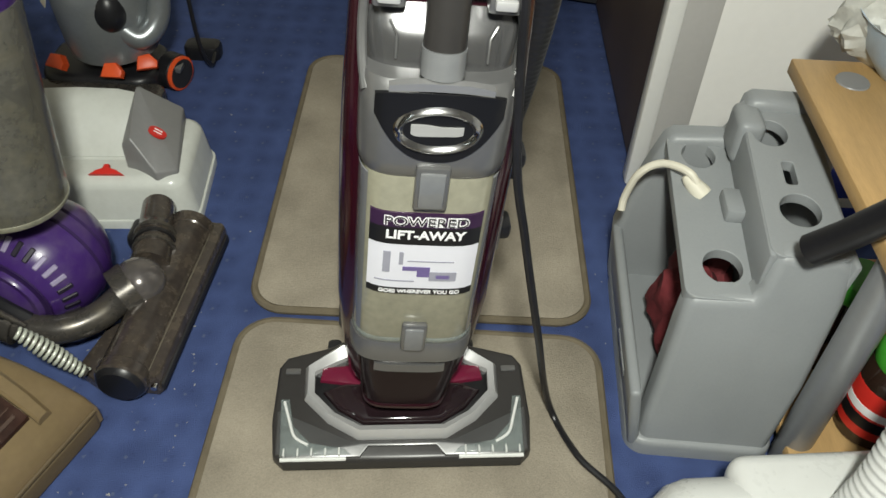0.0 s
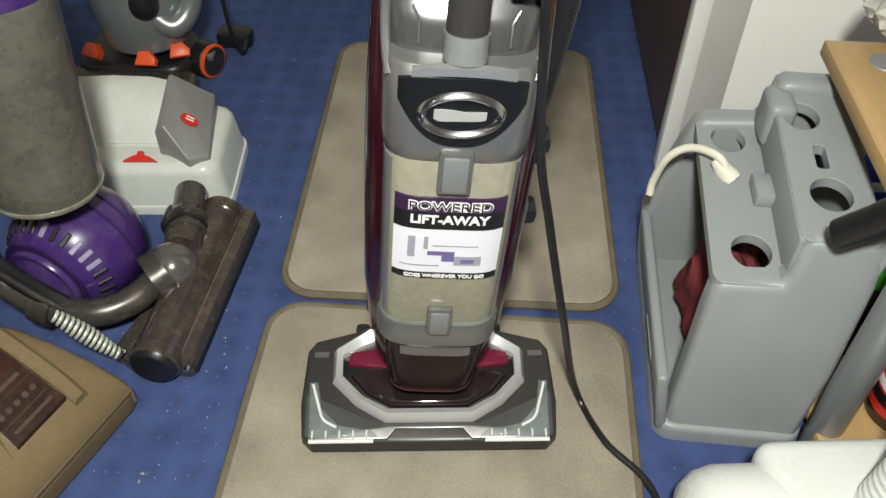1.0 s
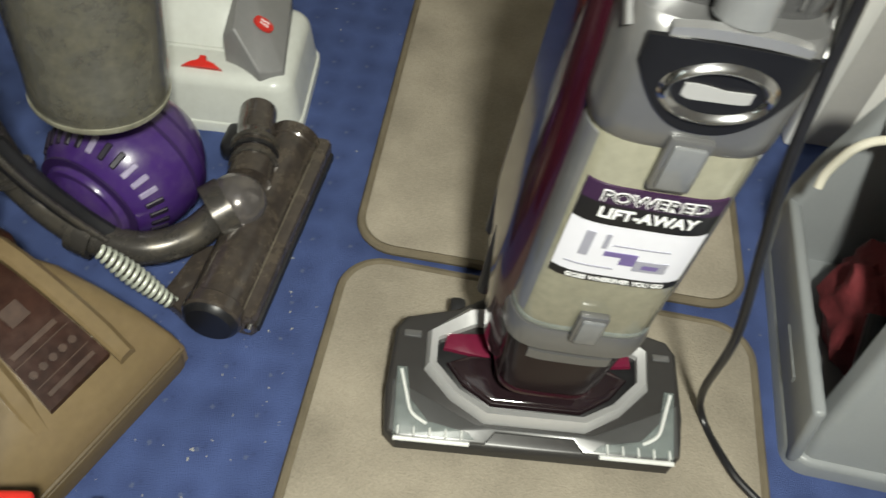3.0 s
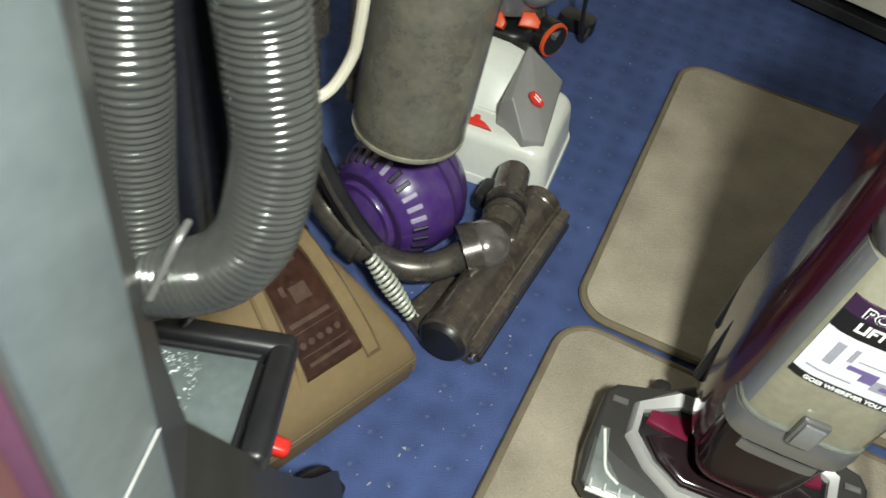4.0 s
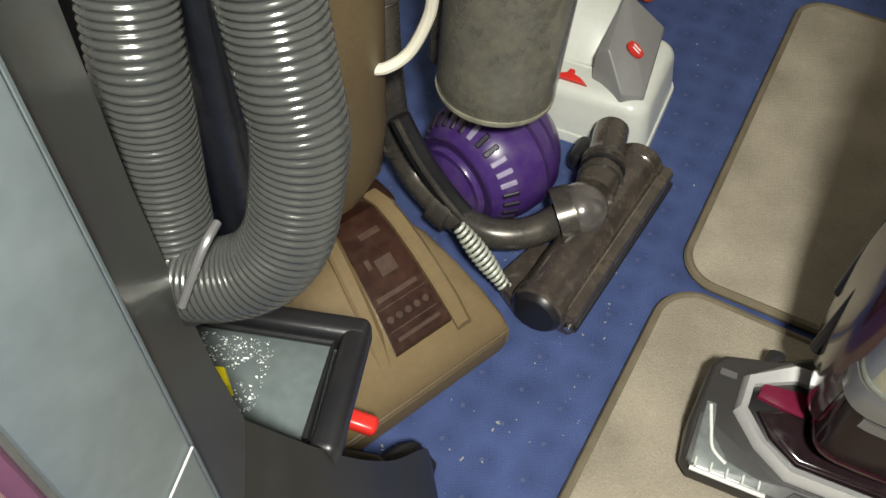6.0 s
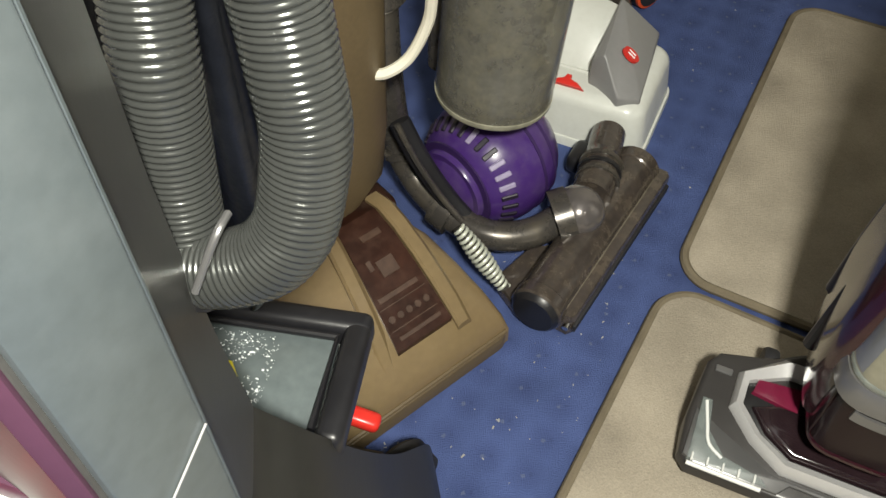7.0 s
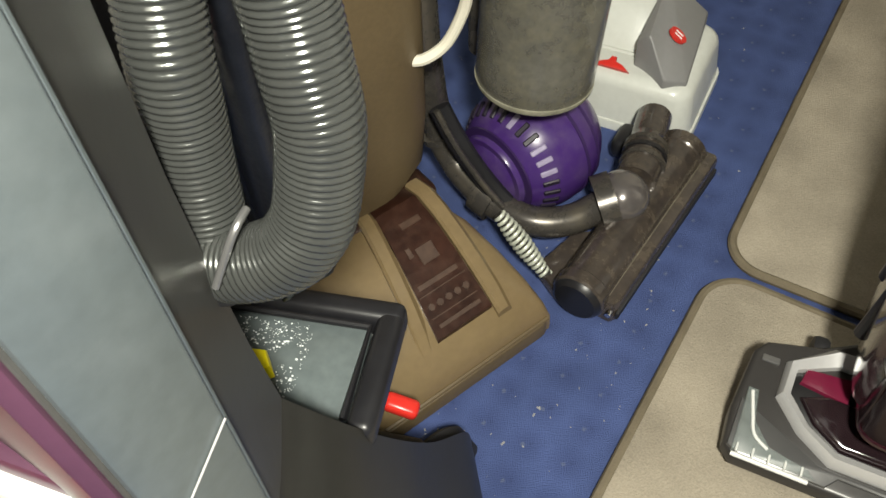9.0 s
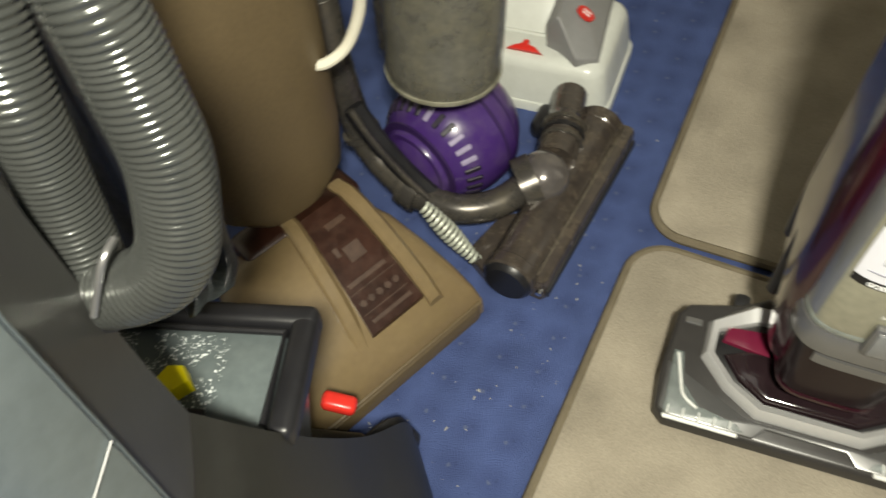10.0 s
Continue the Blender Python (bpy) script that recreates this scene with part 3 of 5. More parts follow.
        for p, r2 in zip(rows2, rows2[1:]):
            for i2 in range(48):
                bm.faces.new((p[i2], p[(i2 + 1) % 48], r2[(i2 + 1) % 48], r2[i2]))
        return part(name, bm, M[mat], badge, label, 60)

    oval("badge_ring", 0.037, 0.0235, 0.0285, 0.0150, 0.0042, "chrome", 0.03, "thick chrome oval ring")
    part("badge_mark", patch(0.066, 0.0735, -0.0225, 0.0205, lambda x: 0.4795 + 0.05 * x + 0.003 * abs(x / 0.0225) ** 8, lambda x: 0.4880 + 0.05 * x + 0.0028 * max(0.0, math.cos(75 * (x + 0.018))) , 0.0036, 30), M["mark"], badge, "pale plain mark")
    part("bridge", patch(0.065, 0.068, -0.042, 0.042, lambda x: 0.520 - 0.004 * abs(x / 0.042) ** 3, lambda x: 0.527 - 0.005 * abs(x / 0.042) ** 3, 0.006, 20), M["bridge_silver"], b, "silver bridge over the badge")
    part("suction_tube", sweep([(0, -0.052, 0.53), (0, -0.044, 0.60), (0, -0.02, 0.74)], lambda u: 0.0172 - 0.001 * u, 20), M["charcoal"], b, "dark grey rubber tube")
    part("tube_socket", sweep([(0, -0.055, 0.525), (0, -0.051, 0.547)], 0.0182, 20), M["smoke"], b)
    for s in (-1, 1):
        cl = part("carry_clip", rbox((0.026, 0.024, 0.018), (s * 0.045, -0.026, 0.578), 0.003), M["dull_silver"], b, "grey release clip")
        part("clip_button", rbox((0.018, 0.006, 0.009), (s * 0.045, -0.040, 0.579), 0.002), M["silver"], cl)
        part("bowl_line", sweep([(s * 0.037, -0.0415, 0.528), (s * 0.037, -0.038, 0.548), (s * 0.043, -0.031, 0.556)], 0.001, 6), M["dull_silver"], b)
    part("top_hood", rbox((0.10, 0.06, 0.035), (0, 0.035, 0.622), 0.012, 3), M["charcoal"], b, "dark hood under the handle")
    part("wand", sweep([(0, 0.03, 0.62), (0, 0.05, 0.84), (0, 0.055, 0.98)], 0.016, 16), M["dull_silver"], b, "silver wand")
    part("grip", sweep(smooth_line([(0, 0.055, 0.97), (0, 0.05, 1.03), (0, 0.0, 1.08), (0, -0.03, 1.06)], 6), 0.017, 14), M["black"], b, "black handle grip")
    # tools and hose on the sides
    for s in (-1, 1):
        part("side_channel", sweep([(s * 0.070, 0.03, 0.12), (s * 0.072, 0.03, 0.30), (s * 0.066, 0.03, 0.56)], 0.008, 10), M["black"], b, "black side channel")
    part("tool_holder", rbox((0.018, 0.04, 0.05), (0.078, 0.02, 0.30), 0.005), M["dull_silver"], b, "grey tool holder")
    part("cord_hook", rbox((0.022, 0.03, 0.022), (0.082, 0.015, 0.385), 0.006), M["black"], b, "black cord hook")
    part("side_tool", sweep(smooth_line([(-0.066, 0.075, 0.16), (-0.070, 0.078, 0.27), (-0.066, 0.08, 0.36)], 5), lambda u: 0.012 - 0.004 * u, 12), M["charcoal"], b, "dark crevice tool")
    part("tool_clip", rbox((0.016, 0.03, 0.03), (-0.068, 0.07, 0.20), 0.004), M["black"], b)
    part("tool_clip", rbox((0.016, 0.03, 0.03), (-0.068, 0.07, 0.345), 0.004), M["black"], b)
    part("flex_hose", hose([(0.066, 0.075, 0.16), (0.074, 0.075, 0.32), (0.084, 0.05, 0.44), (0.088, 0.03, 0.56), (0.086, 0.02, 0.7), (0.06, 0.03, 0.86)], 0.0165, 0.006, 0.0003, 16), M["black"], b, "black flexible hose", 60)
    for z in (0.29, 0.385):
        part("hose_clip", rbox((0.03, 0.03, 0.02), (0.086, 0.03, z), 0.006), M["black"], b, "black hose clip")
    return v


upright_vacuum(pose(0.237, -0.245, 0.012, 0, 0, 4.7), pose(-0.004, 0.098, 0, 0, 3.6, 0))
cord = solid("power_cord", sweep(smooth_line([(0.318, -0.15, 0.80), (0.322, -0.18, 0.62), (0.329, -0.200, 0.461), (0.347, -0.200, 0.361), (0.374, -0.200, 0.231),
    (0.415, -0.149, 0.030), (0.448, -0.214, 0.018), (0.502, -0.282, 0.016), (0.52, -0.42, 0.006), (0.60, -0.60, 0.006)], 8), 0.0042, 10),
    M["black"], "black power cord trailing over the mat", "power cord")


# ---- grey tool caddy ----
def tool_caddy(m):
    c = thing("tool_caddy", "grey moulded plastic tool caddy with an open side", "caddy", m)
    # origin at the front corner beside the mat; x to the table, y away
    w, l = 0.165, 0.315
    shell = bmesh.new()
    base = round_rect(w + 0.016, l, 0.026, 6, w / 2 - 0.008, l / 2)
    prism(base, 0.0, 0.026, 0.008, 3, bm=shell)
    part("base", shell, M["grey_bin"], c)
    back = bmesh.new()
    rbox((0.008, 0.25, 0.285), (w - 0.006, l / 2 + 0.025, 0.150), 0.003, bm=back)
    for q in back.verts:
        q.co.x += 0.09 * (q.co.z - 0.06)
    part("side_panel", back, M["grey_bin"], c)
    lip = bmesh.new()
    rbox((0.014, 0.296, 0.105), (-0.004, l / 2 - 0.004, 0.064), 0.0055, 3, at=pose(0, 0, 0, 0, -9, 0), bm=lip)
    li = part("lip_panel", lip, M["grey_bin"], c, "raised lip along the open side")
    part("moulded_mark", rbox((0.002, 0.07, 0.012), (-0.0115, 0.11, 0.065), 0.0008, at=pose(0, 0, 0, 0, -9, 0)), M["grey_bin"], li)
    # front leans back, rear stands upright; both with well rounded edges
    for y, n, k, lean in ((0.016, "front_panel", 0.0, 0.2), (l - 0.012, "rear_panel", 0.04, 0.0)):
        pts = [(-0.002, 0.008), (0.000, 0.06), (0.006, 0.13), (0.010, 0.19), (0.014, 0.226 + k), (0.022, 0.235 + k), (0.084, 0.238 + k), (0.091, 0.25 + k),
               (0.096, 0.290 + k), (0.104, 0.297 + k), (0.166, 0.297 + k), (0.180, 0.285 + k), (0.183, 0.24 + k), (0.174, 0.12), (w - 0.010, 0.008)]
        if k:
            pts[:5] = [(-0.016, 0.008), (-0.026, 0.112), (-0.016, 0.17), (0.002, 0.235), (0.012, 0.226 + k)]
        f = prism(pts, -0.014, 0.014, 0.012, 5, at=pose(0, y, 0, 90, 0, 0))
        for q in f.verts:
            q.co.y += lean * q.co.z
        part(n, f, M["grey_bin"], c, "", 50)

    def deck(name, x0, x1, z, y0, y1, holes, slots=(), rise=0.0):
        # a top plate with round holes bored through it
        bm = bmesh.new()
        edges = []
        outer = round_rect(x1 - x0, y1 - y0, 0.014, 4, (x0 + x1) / 2, (y0 + y1) / 2)
        loops = [outer] + [[(hx + r * math.cos(2 * math.pi * k / 28), hy + 1.05 * r * math.sin(2 * math.pi * k / 28)) for k in range(28)] for hx, hy, r in holes]
        loops += [round_rect(a, b2, 0.004, 3, hx, hy) for hx, hy, a, b2 in slots]
        for lp in loops:
            vs = [bm.verts.new((x, y, z)) for x, y in lp]
            edges += [bm.edges.new((vs[i], vs[(i + 1) % len(vs)])) for i in range(len(vs))]
        bmesh.ops.triangle_fill(bm, use_beauty=True, edges=edges)
        ext = bmesh.ops.extrude_face_region(bm, geom=bm.faces[:])
        for q in ext["geom"]:
            if isinstance(q, bmesh.types.BMVert):
                q.co.z -= 0.014
        for q in bm.verts:
            q.co.z += rise * q.co.y
        return soften(part(name, bm, M["grey_bin"], c, "", 30), 0.006)

    deck("low_deck", 0.012, 0.096, 0.228, 0.052, l - 0.004, ((0.058, 0.098, 0.0225), (0.050, 0.272, 0.021)), (), 0.13)
    deck("high_deck", 0.090, 0.178, 0.286, 0.064, l - 0.004, ((0.132, 0.132, 0.023), (0.118, 0.252, 0.021)), ((0.130, 0.188, 0.014, 0.036),), 0.13)
    step = rbox((0.010, 0.240, 0.066), (0.093, l / 2 + 0.028, 0.252), 0.004)
    for q in step.verts:
        q.co.z += 0.13 * q.co.y
    part("step_wall", step, M["grey_bin"], c)
    part("ridge_block", rbox((0.034, 0.055, 0.06), (0.098, 0.278, 0.298), 0.01, 3), M["grey_bin"], c)
    part("ridge_notch", rbox((0.03, 0.045, 0.02), (0.082, 0.185, 0.258), 0.005, 2), M["grey_bin"], c)
    return c


caddy_pose = pose(0.525, -0.195, 0, 0, 0, -2.5)
tool_caddy(caddy_pose)
rag = bmesh.new()
bmesh.ops.create_icosphere(rag, subdivisions=4, radius=1)
for q in rag.verts:
    q.co = Vector((q.co.x * 0.05, q.co.y * 0.085, q.co.z * 0.075)) * (1 + 0.35 * noise.noise(q.co * 2.2) + 0.12 * noise.noise(q.co * 6))
rag.transform(caddy_pose @ pose(0.075, 0.17, 0.085))
solid("cloth", rag, M["red_cloth"], "crumpled dark red cloth stuffed in the caddy", "cloth")
solid("brush_tool", sweep([caddy_pose @ Vector((0.035, 0.055, 0.075)), caddy_pose @ Vector((0.045, 0.13, 0.13))], 0.011, 12), M["black"], "short black brush handle inside the caddy", "brush")
solid("cord_loop", sweep(smooth_line([(0.578, 0.011, 0.255), (0.564, 0.022, 0.275), (0.536, 0.045, 0.270), (0.512, 0.049, 0.250), (0.502, 0.052, 0.210),
    (0.500, 0.047, 0.190)], 6), 0.005, 10), M["cord_white"], "looped ivory cable with a moulded plug on the caddy", "cable")


# ---- small wooden table with its lower shelf ----
def side_table(m):
    t = thing("side_table", "pale wood laminate table on grey metal legs", "table", m)
    part("tabletop", rbox((0.62, 0.375, 0.02), (0.31, 0.0, 0.362), 0.003), M["oak"], t)
    part("lower_shelf", rbox((0.60, 0.36, 0.018), (0.31, 0.0, 0.04), 0.003), M["oak"], t)
    for x0 in (0.026, 0.585):
        for y in (-0.14, 0.14):
            x = x0 + (0.034 if y > 0 and x0 < 0.1 else 0.0)
            part("leg", lathe([(0.0, 0.0), (0.0195, 0.0), (0.0205, 0.002), (0.0205, 0.352), (0.0, 0.352)], 24, pose(x, y, 0)), M["table_leg"], t)
            part("leg_cap", lathe([(0.0, 0.372), (0.02, 0.372), (0.019, 0.3735), (0.0, 0.3735)], 24, pose(x, y, 0)), M["mid_grey"], t)
    return t


side_table(pose(0.684, -0.052, 0, 0, 0, 0))


def jar(m, label, body, lid, band=None):
    j = thing("jar", label, "jar", m)
    part("glass", lathe([(0, 0), (0.036, 0), (0.04, 0.005), (0.04, 0.10), (0.033, 0.118), (0.028, 0.122), (0, 0.122)], 28), body, j)
    part("lid", lathe([(0, 0.12), (0.034, 0.12), (0.035, 0.124), (0.035, 0.142), (0.033, 0.146), (0, 0.146)], 28), lid, j)
    if band:
        b = part("label", lathe([(0.0405, 0.02), (0.0408, 0.022), (0.0408, 0.09), (0.0405, 0.092)], 28), band, j, "red printed label")
        part("print", lathe([(0.0411, 0.055), (0.0412, 0.056), (0.0412, 0.066), (0.0411, 0.067)], 28), M["white_ink"], b)
        part("print", lathe([(0.0411, 0.034), (0.0412, 0.035), (0.0412, 0.05), (0.0411, 0.051)], 28), M["label_black"], b)
    return j


jar(pose(0.80, -0.17, 0.05), "dark coffee jar with a red printed label on the shelf", M["glass_jar"], M["green"], M["red"])
jar(pose(0.78, -0.06, 0.05, 0, 0, 40), "dark glass jar with a green lid on the shelf", M["glass_jar"], M["green"])
sack = thing("packet", "blue and white plastic packet standing by the wall", "packet", pose(0.97, 0.29, 0))
part("wrapper", rbox((0.34, 0.1, 0.12), (0, 0, 0.06), 0.02, 3), M["blue"], sack)
part("stripe", rbox((0.345, 0.104, 0.02), (0, 0, 0.06), 0.004), M["white_plastic"], sack, "white stripe")
bowl = solid("bowl", lathe([(0.0, 0.0), (0.05, 0.0), (0.075, 0.03), (0.09, 0.07), (0.094, 0.072), (0.086, 0.066), (0.07, 0.03), (0.045, 0.006), (0.0, 0.006)], 40),
             M["pale_blue"], "pale blue plastic bowl on the table", "bowl")
bowl.location = (0.83, 0.11, 0.373)
solid("black_tube", sweep([(0.640, -0.156, 0.326), (0.660, -0.170, 0.360), (0.678, -0.227, 0.460)], 0.016, 20), M["black"], "black plastic pipe lying from table to caddy", "pipe")

# ---- white appliance beside the caddy ----
app = thing("white_appliance", "white plastic floor appliance with a ribbed white hose", "appliance", pose(0.612, -0.338, 0, 0, 0, 6))
part("drum", lathe([(0, -0.105), (0.03, -0.103), (0.048, -0.096), (0.06, -0.082), (0.066, -0.062), (0.066, 0.16), (0.06, 0.166), (0, 0.166)], 40, pose(0, 0, 0.068, 0, 90, 0)), M["white_plastic"], app)
part("skid", rbox((0.16, 0.10, 0.016), (-0.02, 0, 0.008), 0.004), M["black"], app, "black skid")
part("top_cover", rbox((0.22, 0.10, 0.05), (0.09, 0.02, 0.11), 0.02, 4), M["white_plastic"], app)
part("neck_hose", hose([(0.085, -0.02, 0.12), (0.105, -0.01, 0.2), (0.14, 0.03, 0.32), (0.18, 0.07, 0.44)], 0.034, 0.009, 0.002, 22), M["white_plastic"], app, "white ribbed neck", 60)

bag = bmesh.new()
bmesh.ops.create_icosphere(bag, subdivisions=4, radius=1)
for q in bag.verts:
    q.co = Vector((q.co.x * 0.07, q.co.y * 0.05, q.co.z * 0.05)) * (1 + 0.3 * noise.noise(q.co * 1.9) + 0.14 * noise.noise(q.co * 6))
bag.transform(pose(0.80, 0.215, 0.05))
bag.transform(pose(0, -0.07, 0.373))
solid("plastic_bag", bag, M["bag_film"], "crumpled grey-white plastic bag on the table", "bag")

plug_pose = axis((0.569, 0.020, 0.262), (0.584, 0.009, 0.250))
solid("cable_plug", lathe([(0.0, -0.012), (0.006, -0.012), (0.0085, -0.006), (0.0105, 0.004), (0.0125, 0.014), (0.0125, 0.02), (0.0, 0.021)], 16, plug_pose), M["cord_white"], "ivory moulded plug resting on the caddy", "plug")


# ---- left side: helpers for parts given in room coordinates ----
def room_part(name, bm, mat, parent, label="", smooth=35):
    bm.transform((parent.parent.matrix_basis @ parent.matrix_basis if parent.parent else parent.matrix_basis).inverted())
    return part(name, bm, mat, parent, label, smooth)


# ---- purple ball vacuum ----
def ball_vacuum():
    base = Vector((-0.262, 0.008, 0.0))
    v = thing("ball_vacuum", "dusty grey upright vacuum cleaner with a purple ball", "vacuum cleaner", Matrix.Translation(base))
    c = Vector((-0.262, 0.004, 0.0885))
    d = Vector((-0.30, -0.95, -0.05)).normalized()
    ax = axis(c, c + d)
    r = 0.086
    prof = [(math.sin(radians(a)) * r, -math.cos(radians(a)) * r) for a in range(0, 181, 6)]
    prof[0], prof[-1] = (0.0005, -r), (0.0005, r)
    b = room_part("ball", lathe(prof, 48, ax), M["purple"], v, "scuffed purple plastic ball")
    for a in (97, 113):
        z, q = math.cos(radians(a)) * r, math.sin(radians(a)) * r
        room_part("ball_band", lathe([(q - 0.002, z - 0.003), (q + 0.0012, z - 0.002), (q + 0.0012, z + 0.002), (q - 0.002, z + 0.003)], 48, ax), M["purple_dark"], b)
    for k in range(30):
        t = 2 * math.pi * k / 30
        a = radians(60)
        p = Vector((math.sin(a) * math.cos(t), math.sin(a) * math.sin(t), math.cos(a)))
        m = ax @ Matrix.Translation(p * r * 0.995) @ Matrix(((-math.sin(t), math.cos(a) * math.cos(t), p.x), (math.cos(t), math.cos(a) * math.sin(t), p.y), (0, -math.sin(a), p.z))).to_quaternion().to_matrix().to_4x4()
        # a few slots painted pale violet: dust with light coming through
        room_part("vent_slot", rbox((0.0068, 0.021, 0.005), (0, 0, 0), 0.0012, 1, at=m), M["violet_grey" if k % 15 in (2, 3, 4, 7) else "slot_dark"], b)
    hub = [(0.0, 0.001), (0.05, 0.001), (0.052, -0.003), (0.052, -0.01)]
    room_part("hub_cap", lathe([(x, z + r * 0.86) for x, z in hub[::-1]], 36, ax), M["purple"], b, "purple hub cap")
    room_part("hub_ring", lathe([(0.058, r * 0.74), (0.062, r * 0.75), (0.062, r * 0.78), (0.058, r * 0.79)], 36, ax), M["purple_dark"], b)
    # clear bin, standing over the ball
    lo, hi = Vector((-0.256, -0.020, 0.212)), Vector((-0.246, -0.002, 0.47))
    bx = axis(lo, hi)
    h = (hi - lo).length
    bin_ = room_part("dust_bin", lathe([(0.0, 0.0), (0.054, 0.0), (0.063, 0.003), (0.0675, 0.010), (0.068, 0.03), (0.069, 0.2), (0.070, h)], 48, bx), M["bin_clear"], v, "scratched clear bin with grey dust", 50)
    room_part("shroud", lathe([(0.0, 0.066), (0.036, 0.066), (0.041, 0.071), (0.043, 0.09), (0.052, 0.12), (0.056, h)], 32, bx), M["shroud"], bin_, "dark inner cyclone shroud", 50)
    room_part("bin_base", lathe([(0.0, 0.001), (0.05, 0.001), (0.0585, 0.005), (0.0625, 0.014), (0.0642, 0.034)], 40, bx), M["bin_dust"], bin_, "dusty lower end of the bin", 60)
    room_part("dust_block", rbox((0.05, 0.03, 0.012), (0.0, -0.034, 0.062), 0.004, at=bx), M["shroud"], bin_)
    room_part("bin_lip", lathe([(0.060, 0.001), (0.0655, 0.0015), (0.0685, 0.006), (0.0685, 0.010), (0.066, 0.011)], 48, bx), M["bin_rim"], bin_)
    room_part("bin_latch", rbox((0.016, 0.012, 0.012), (0.064, -0.02, 0.018), 0.003, at=bx), M["clear"], bin_)
    room_part("vane", rbox((0.03, 0.012, 0.008), (0.02, -0.045, 0.085), 0.002, at=bx), M["black"], bin_)
    room_part("cyclone_top", lathe([(0.069, h), (0.07, h + 0.005), (0.07, h + 0.05), (0.062, h + 0.09), (0.04, h + 0.11), (0.0, h + 0.11)], 40, bx), M["purple"], v, "purple cyclone top")
    # yoke pipe round the ball, neck and head
    yoke = smooth_line([(-0.372, -0.07, 0.34), (-0.366, -0.075, 0.24), (-0.362, -0.065, 0.14), (-0.335, -0.07, 0.085), (-0.275, -0.088, 0.062), (-0.215, -0.088, 0.055), (-0.172, -0.06, 0.055), (-0.148, -0.02, 0.06)], 8)
    room_part("yoke_pipe", sweep(yoke, 0.0195, 18), M["dusty_grey"], v, "dusty gunmetal pipe round the ball")
    room_part("pipe_collar", sweep(yoke[30:34], 0.026, 18), M["dusty_grey"], v)
    room_part("pipe_collar", sweep(yoke[18:20], 0.025, 18), M["dusty_grey"], v)
    arm = [(-0.335, -0.10, 0.20), (-0.31, -0.098, 0.15), (-0.28, -0.092, 0.10), (-0.252, -0.09, 0.07)]
    room_part("ball_fork", sweep(smooth_line(arm, 6), 0.013, 10, flat=0.55), M["black"], v, "black fork beside the ball")
    room_part("fork_trim", sweep(smooth_line([(p[0] + 0.004, p[1] - 0.012, p[2] + 0.006) for p in arm], 6), 0.004, 8), M["dusty_grey"], v)
    room_part("rear_hose", hose([(-0.372, -0.07, 0.33), (-0.378, -0.075, 0.42), (-0.38, -0.07, 0.6)], 0.026, 0.012, 0.003, 20), M["dusty_grey"], v, "dusty ribbed hose", 60)
    room_part("hose_cuff", sweep([(-0.372, -0.07, 0.335), (-0.374, -0.071, 0.365)], 0.03, 20), M["dusty_grey"], v)
    room_part("wand_pipe", sweep([(-0.34, 0.02, 0.2), (-0.345, 0.04, 0.7)], 0.022, 16), M["dusty_grey"], v)
    room_part("swivel", ball((0.035, 0.035, 0.033), (-0.132, -0.012, 0.07)), M["shiny_grey"], v, "polished gunmetal swivel ball")
    room_part("swivel_cuff", sweep([(-0.155, -0.03, 0.06), (-0.138, -0.016, 0.066)], 0.037, 24), M["dusty_grey"], v)
    neck = [(-0.128, 0.02, 0.068), (-0.132, 0.055, 0.068), (-0.142, 0.10, 0.066), (-0.152, 0.148, 0.062)]
    room_part("neck", sweep(smooth_line(neck, 6), lambda u: 0.027 if u < 0.6 else 0.0235, 22), M["dusty_head"], v, "smoked neck with ribs")
    for k in range(3):
        p = Vector((-0.130 - 0.003 * k, 0.048 + 0.014 * k, 0.068))
        room_part("neck_rib", sweep([p, p + Vector((-0.0012, 0.006, 0))], 0.0295, 22), M["black" if k == 1 else "dusty_grey"], v)
    room_part("neck_foot", rbox((0.04, 0.05, 0.03), (-0.172, 0.12, 0.03), 0.01, 3), M["black"], v)
    p, q = Vector((-0.122, -0.155, 0.037)), Vector((-0.102, 0.135, 0.037))
    hx = axis(p, q)
    L = (q - p).length
    head = room_part("cleaner_head", lathe([(0.0, 0.0), (0.030, 0.0), (0.0335, 0.004), (0.0335, 0.018), (0.0318, 0.020), (0.0318, L - 0.02), (0.0335, L - 0.018), (0.0335, L), (0.0, L)], 36, hx), M["dusty_head"], v, "dusty smoked brush housing")
    sole = prism([(0.0, 0.012), (0.040, 0.012), (0.045, 0.02), (0.045, L + 0.006), (0.040, L + 0.012), (0.0, L + 0.012)], 0.006, 0.042, 0.006, 2, at=Matrix.Translation((p.x, p.y, 0)) @ pose(0, 0, 0, 0, 0, -4.3))
    room_part("sole_plate", sole, M["dusty_head"], head, "scuffed front edge of the head")
    room_part("edge_strip", rbox((0.004, L * 0.96, 0.012), (0.0463, L / 2 + 0.01, 0.018), 0.001, at=Matrix.Translation((p.x, p.y, 0)) @ pose(0, 0, 0, 0, 0, -4.3)), M["black_soft"], head)
    room_part("seam", rbox((0.0018, L * 0.94, 0.003), (0.0305, L / 2 + 0.01, 0.0425), 0.001, at=Matrix.Translation((p.x, p.y, 0)) @ pose(0, 0, 0, 0, 0, -4.3)), M["dust"], head, "dust packed in the seam")
    room_part("end_cap", lathe([(0.0, -0.006), (0.026, -0.006), (0.030, -0.002), (0.0315, 0.001), (0.0, 0.001)], 30, hx), M["black"], head, "black end cap")
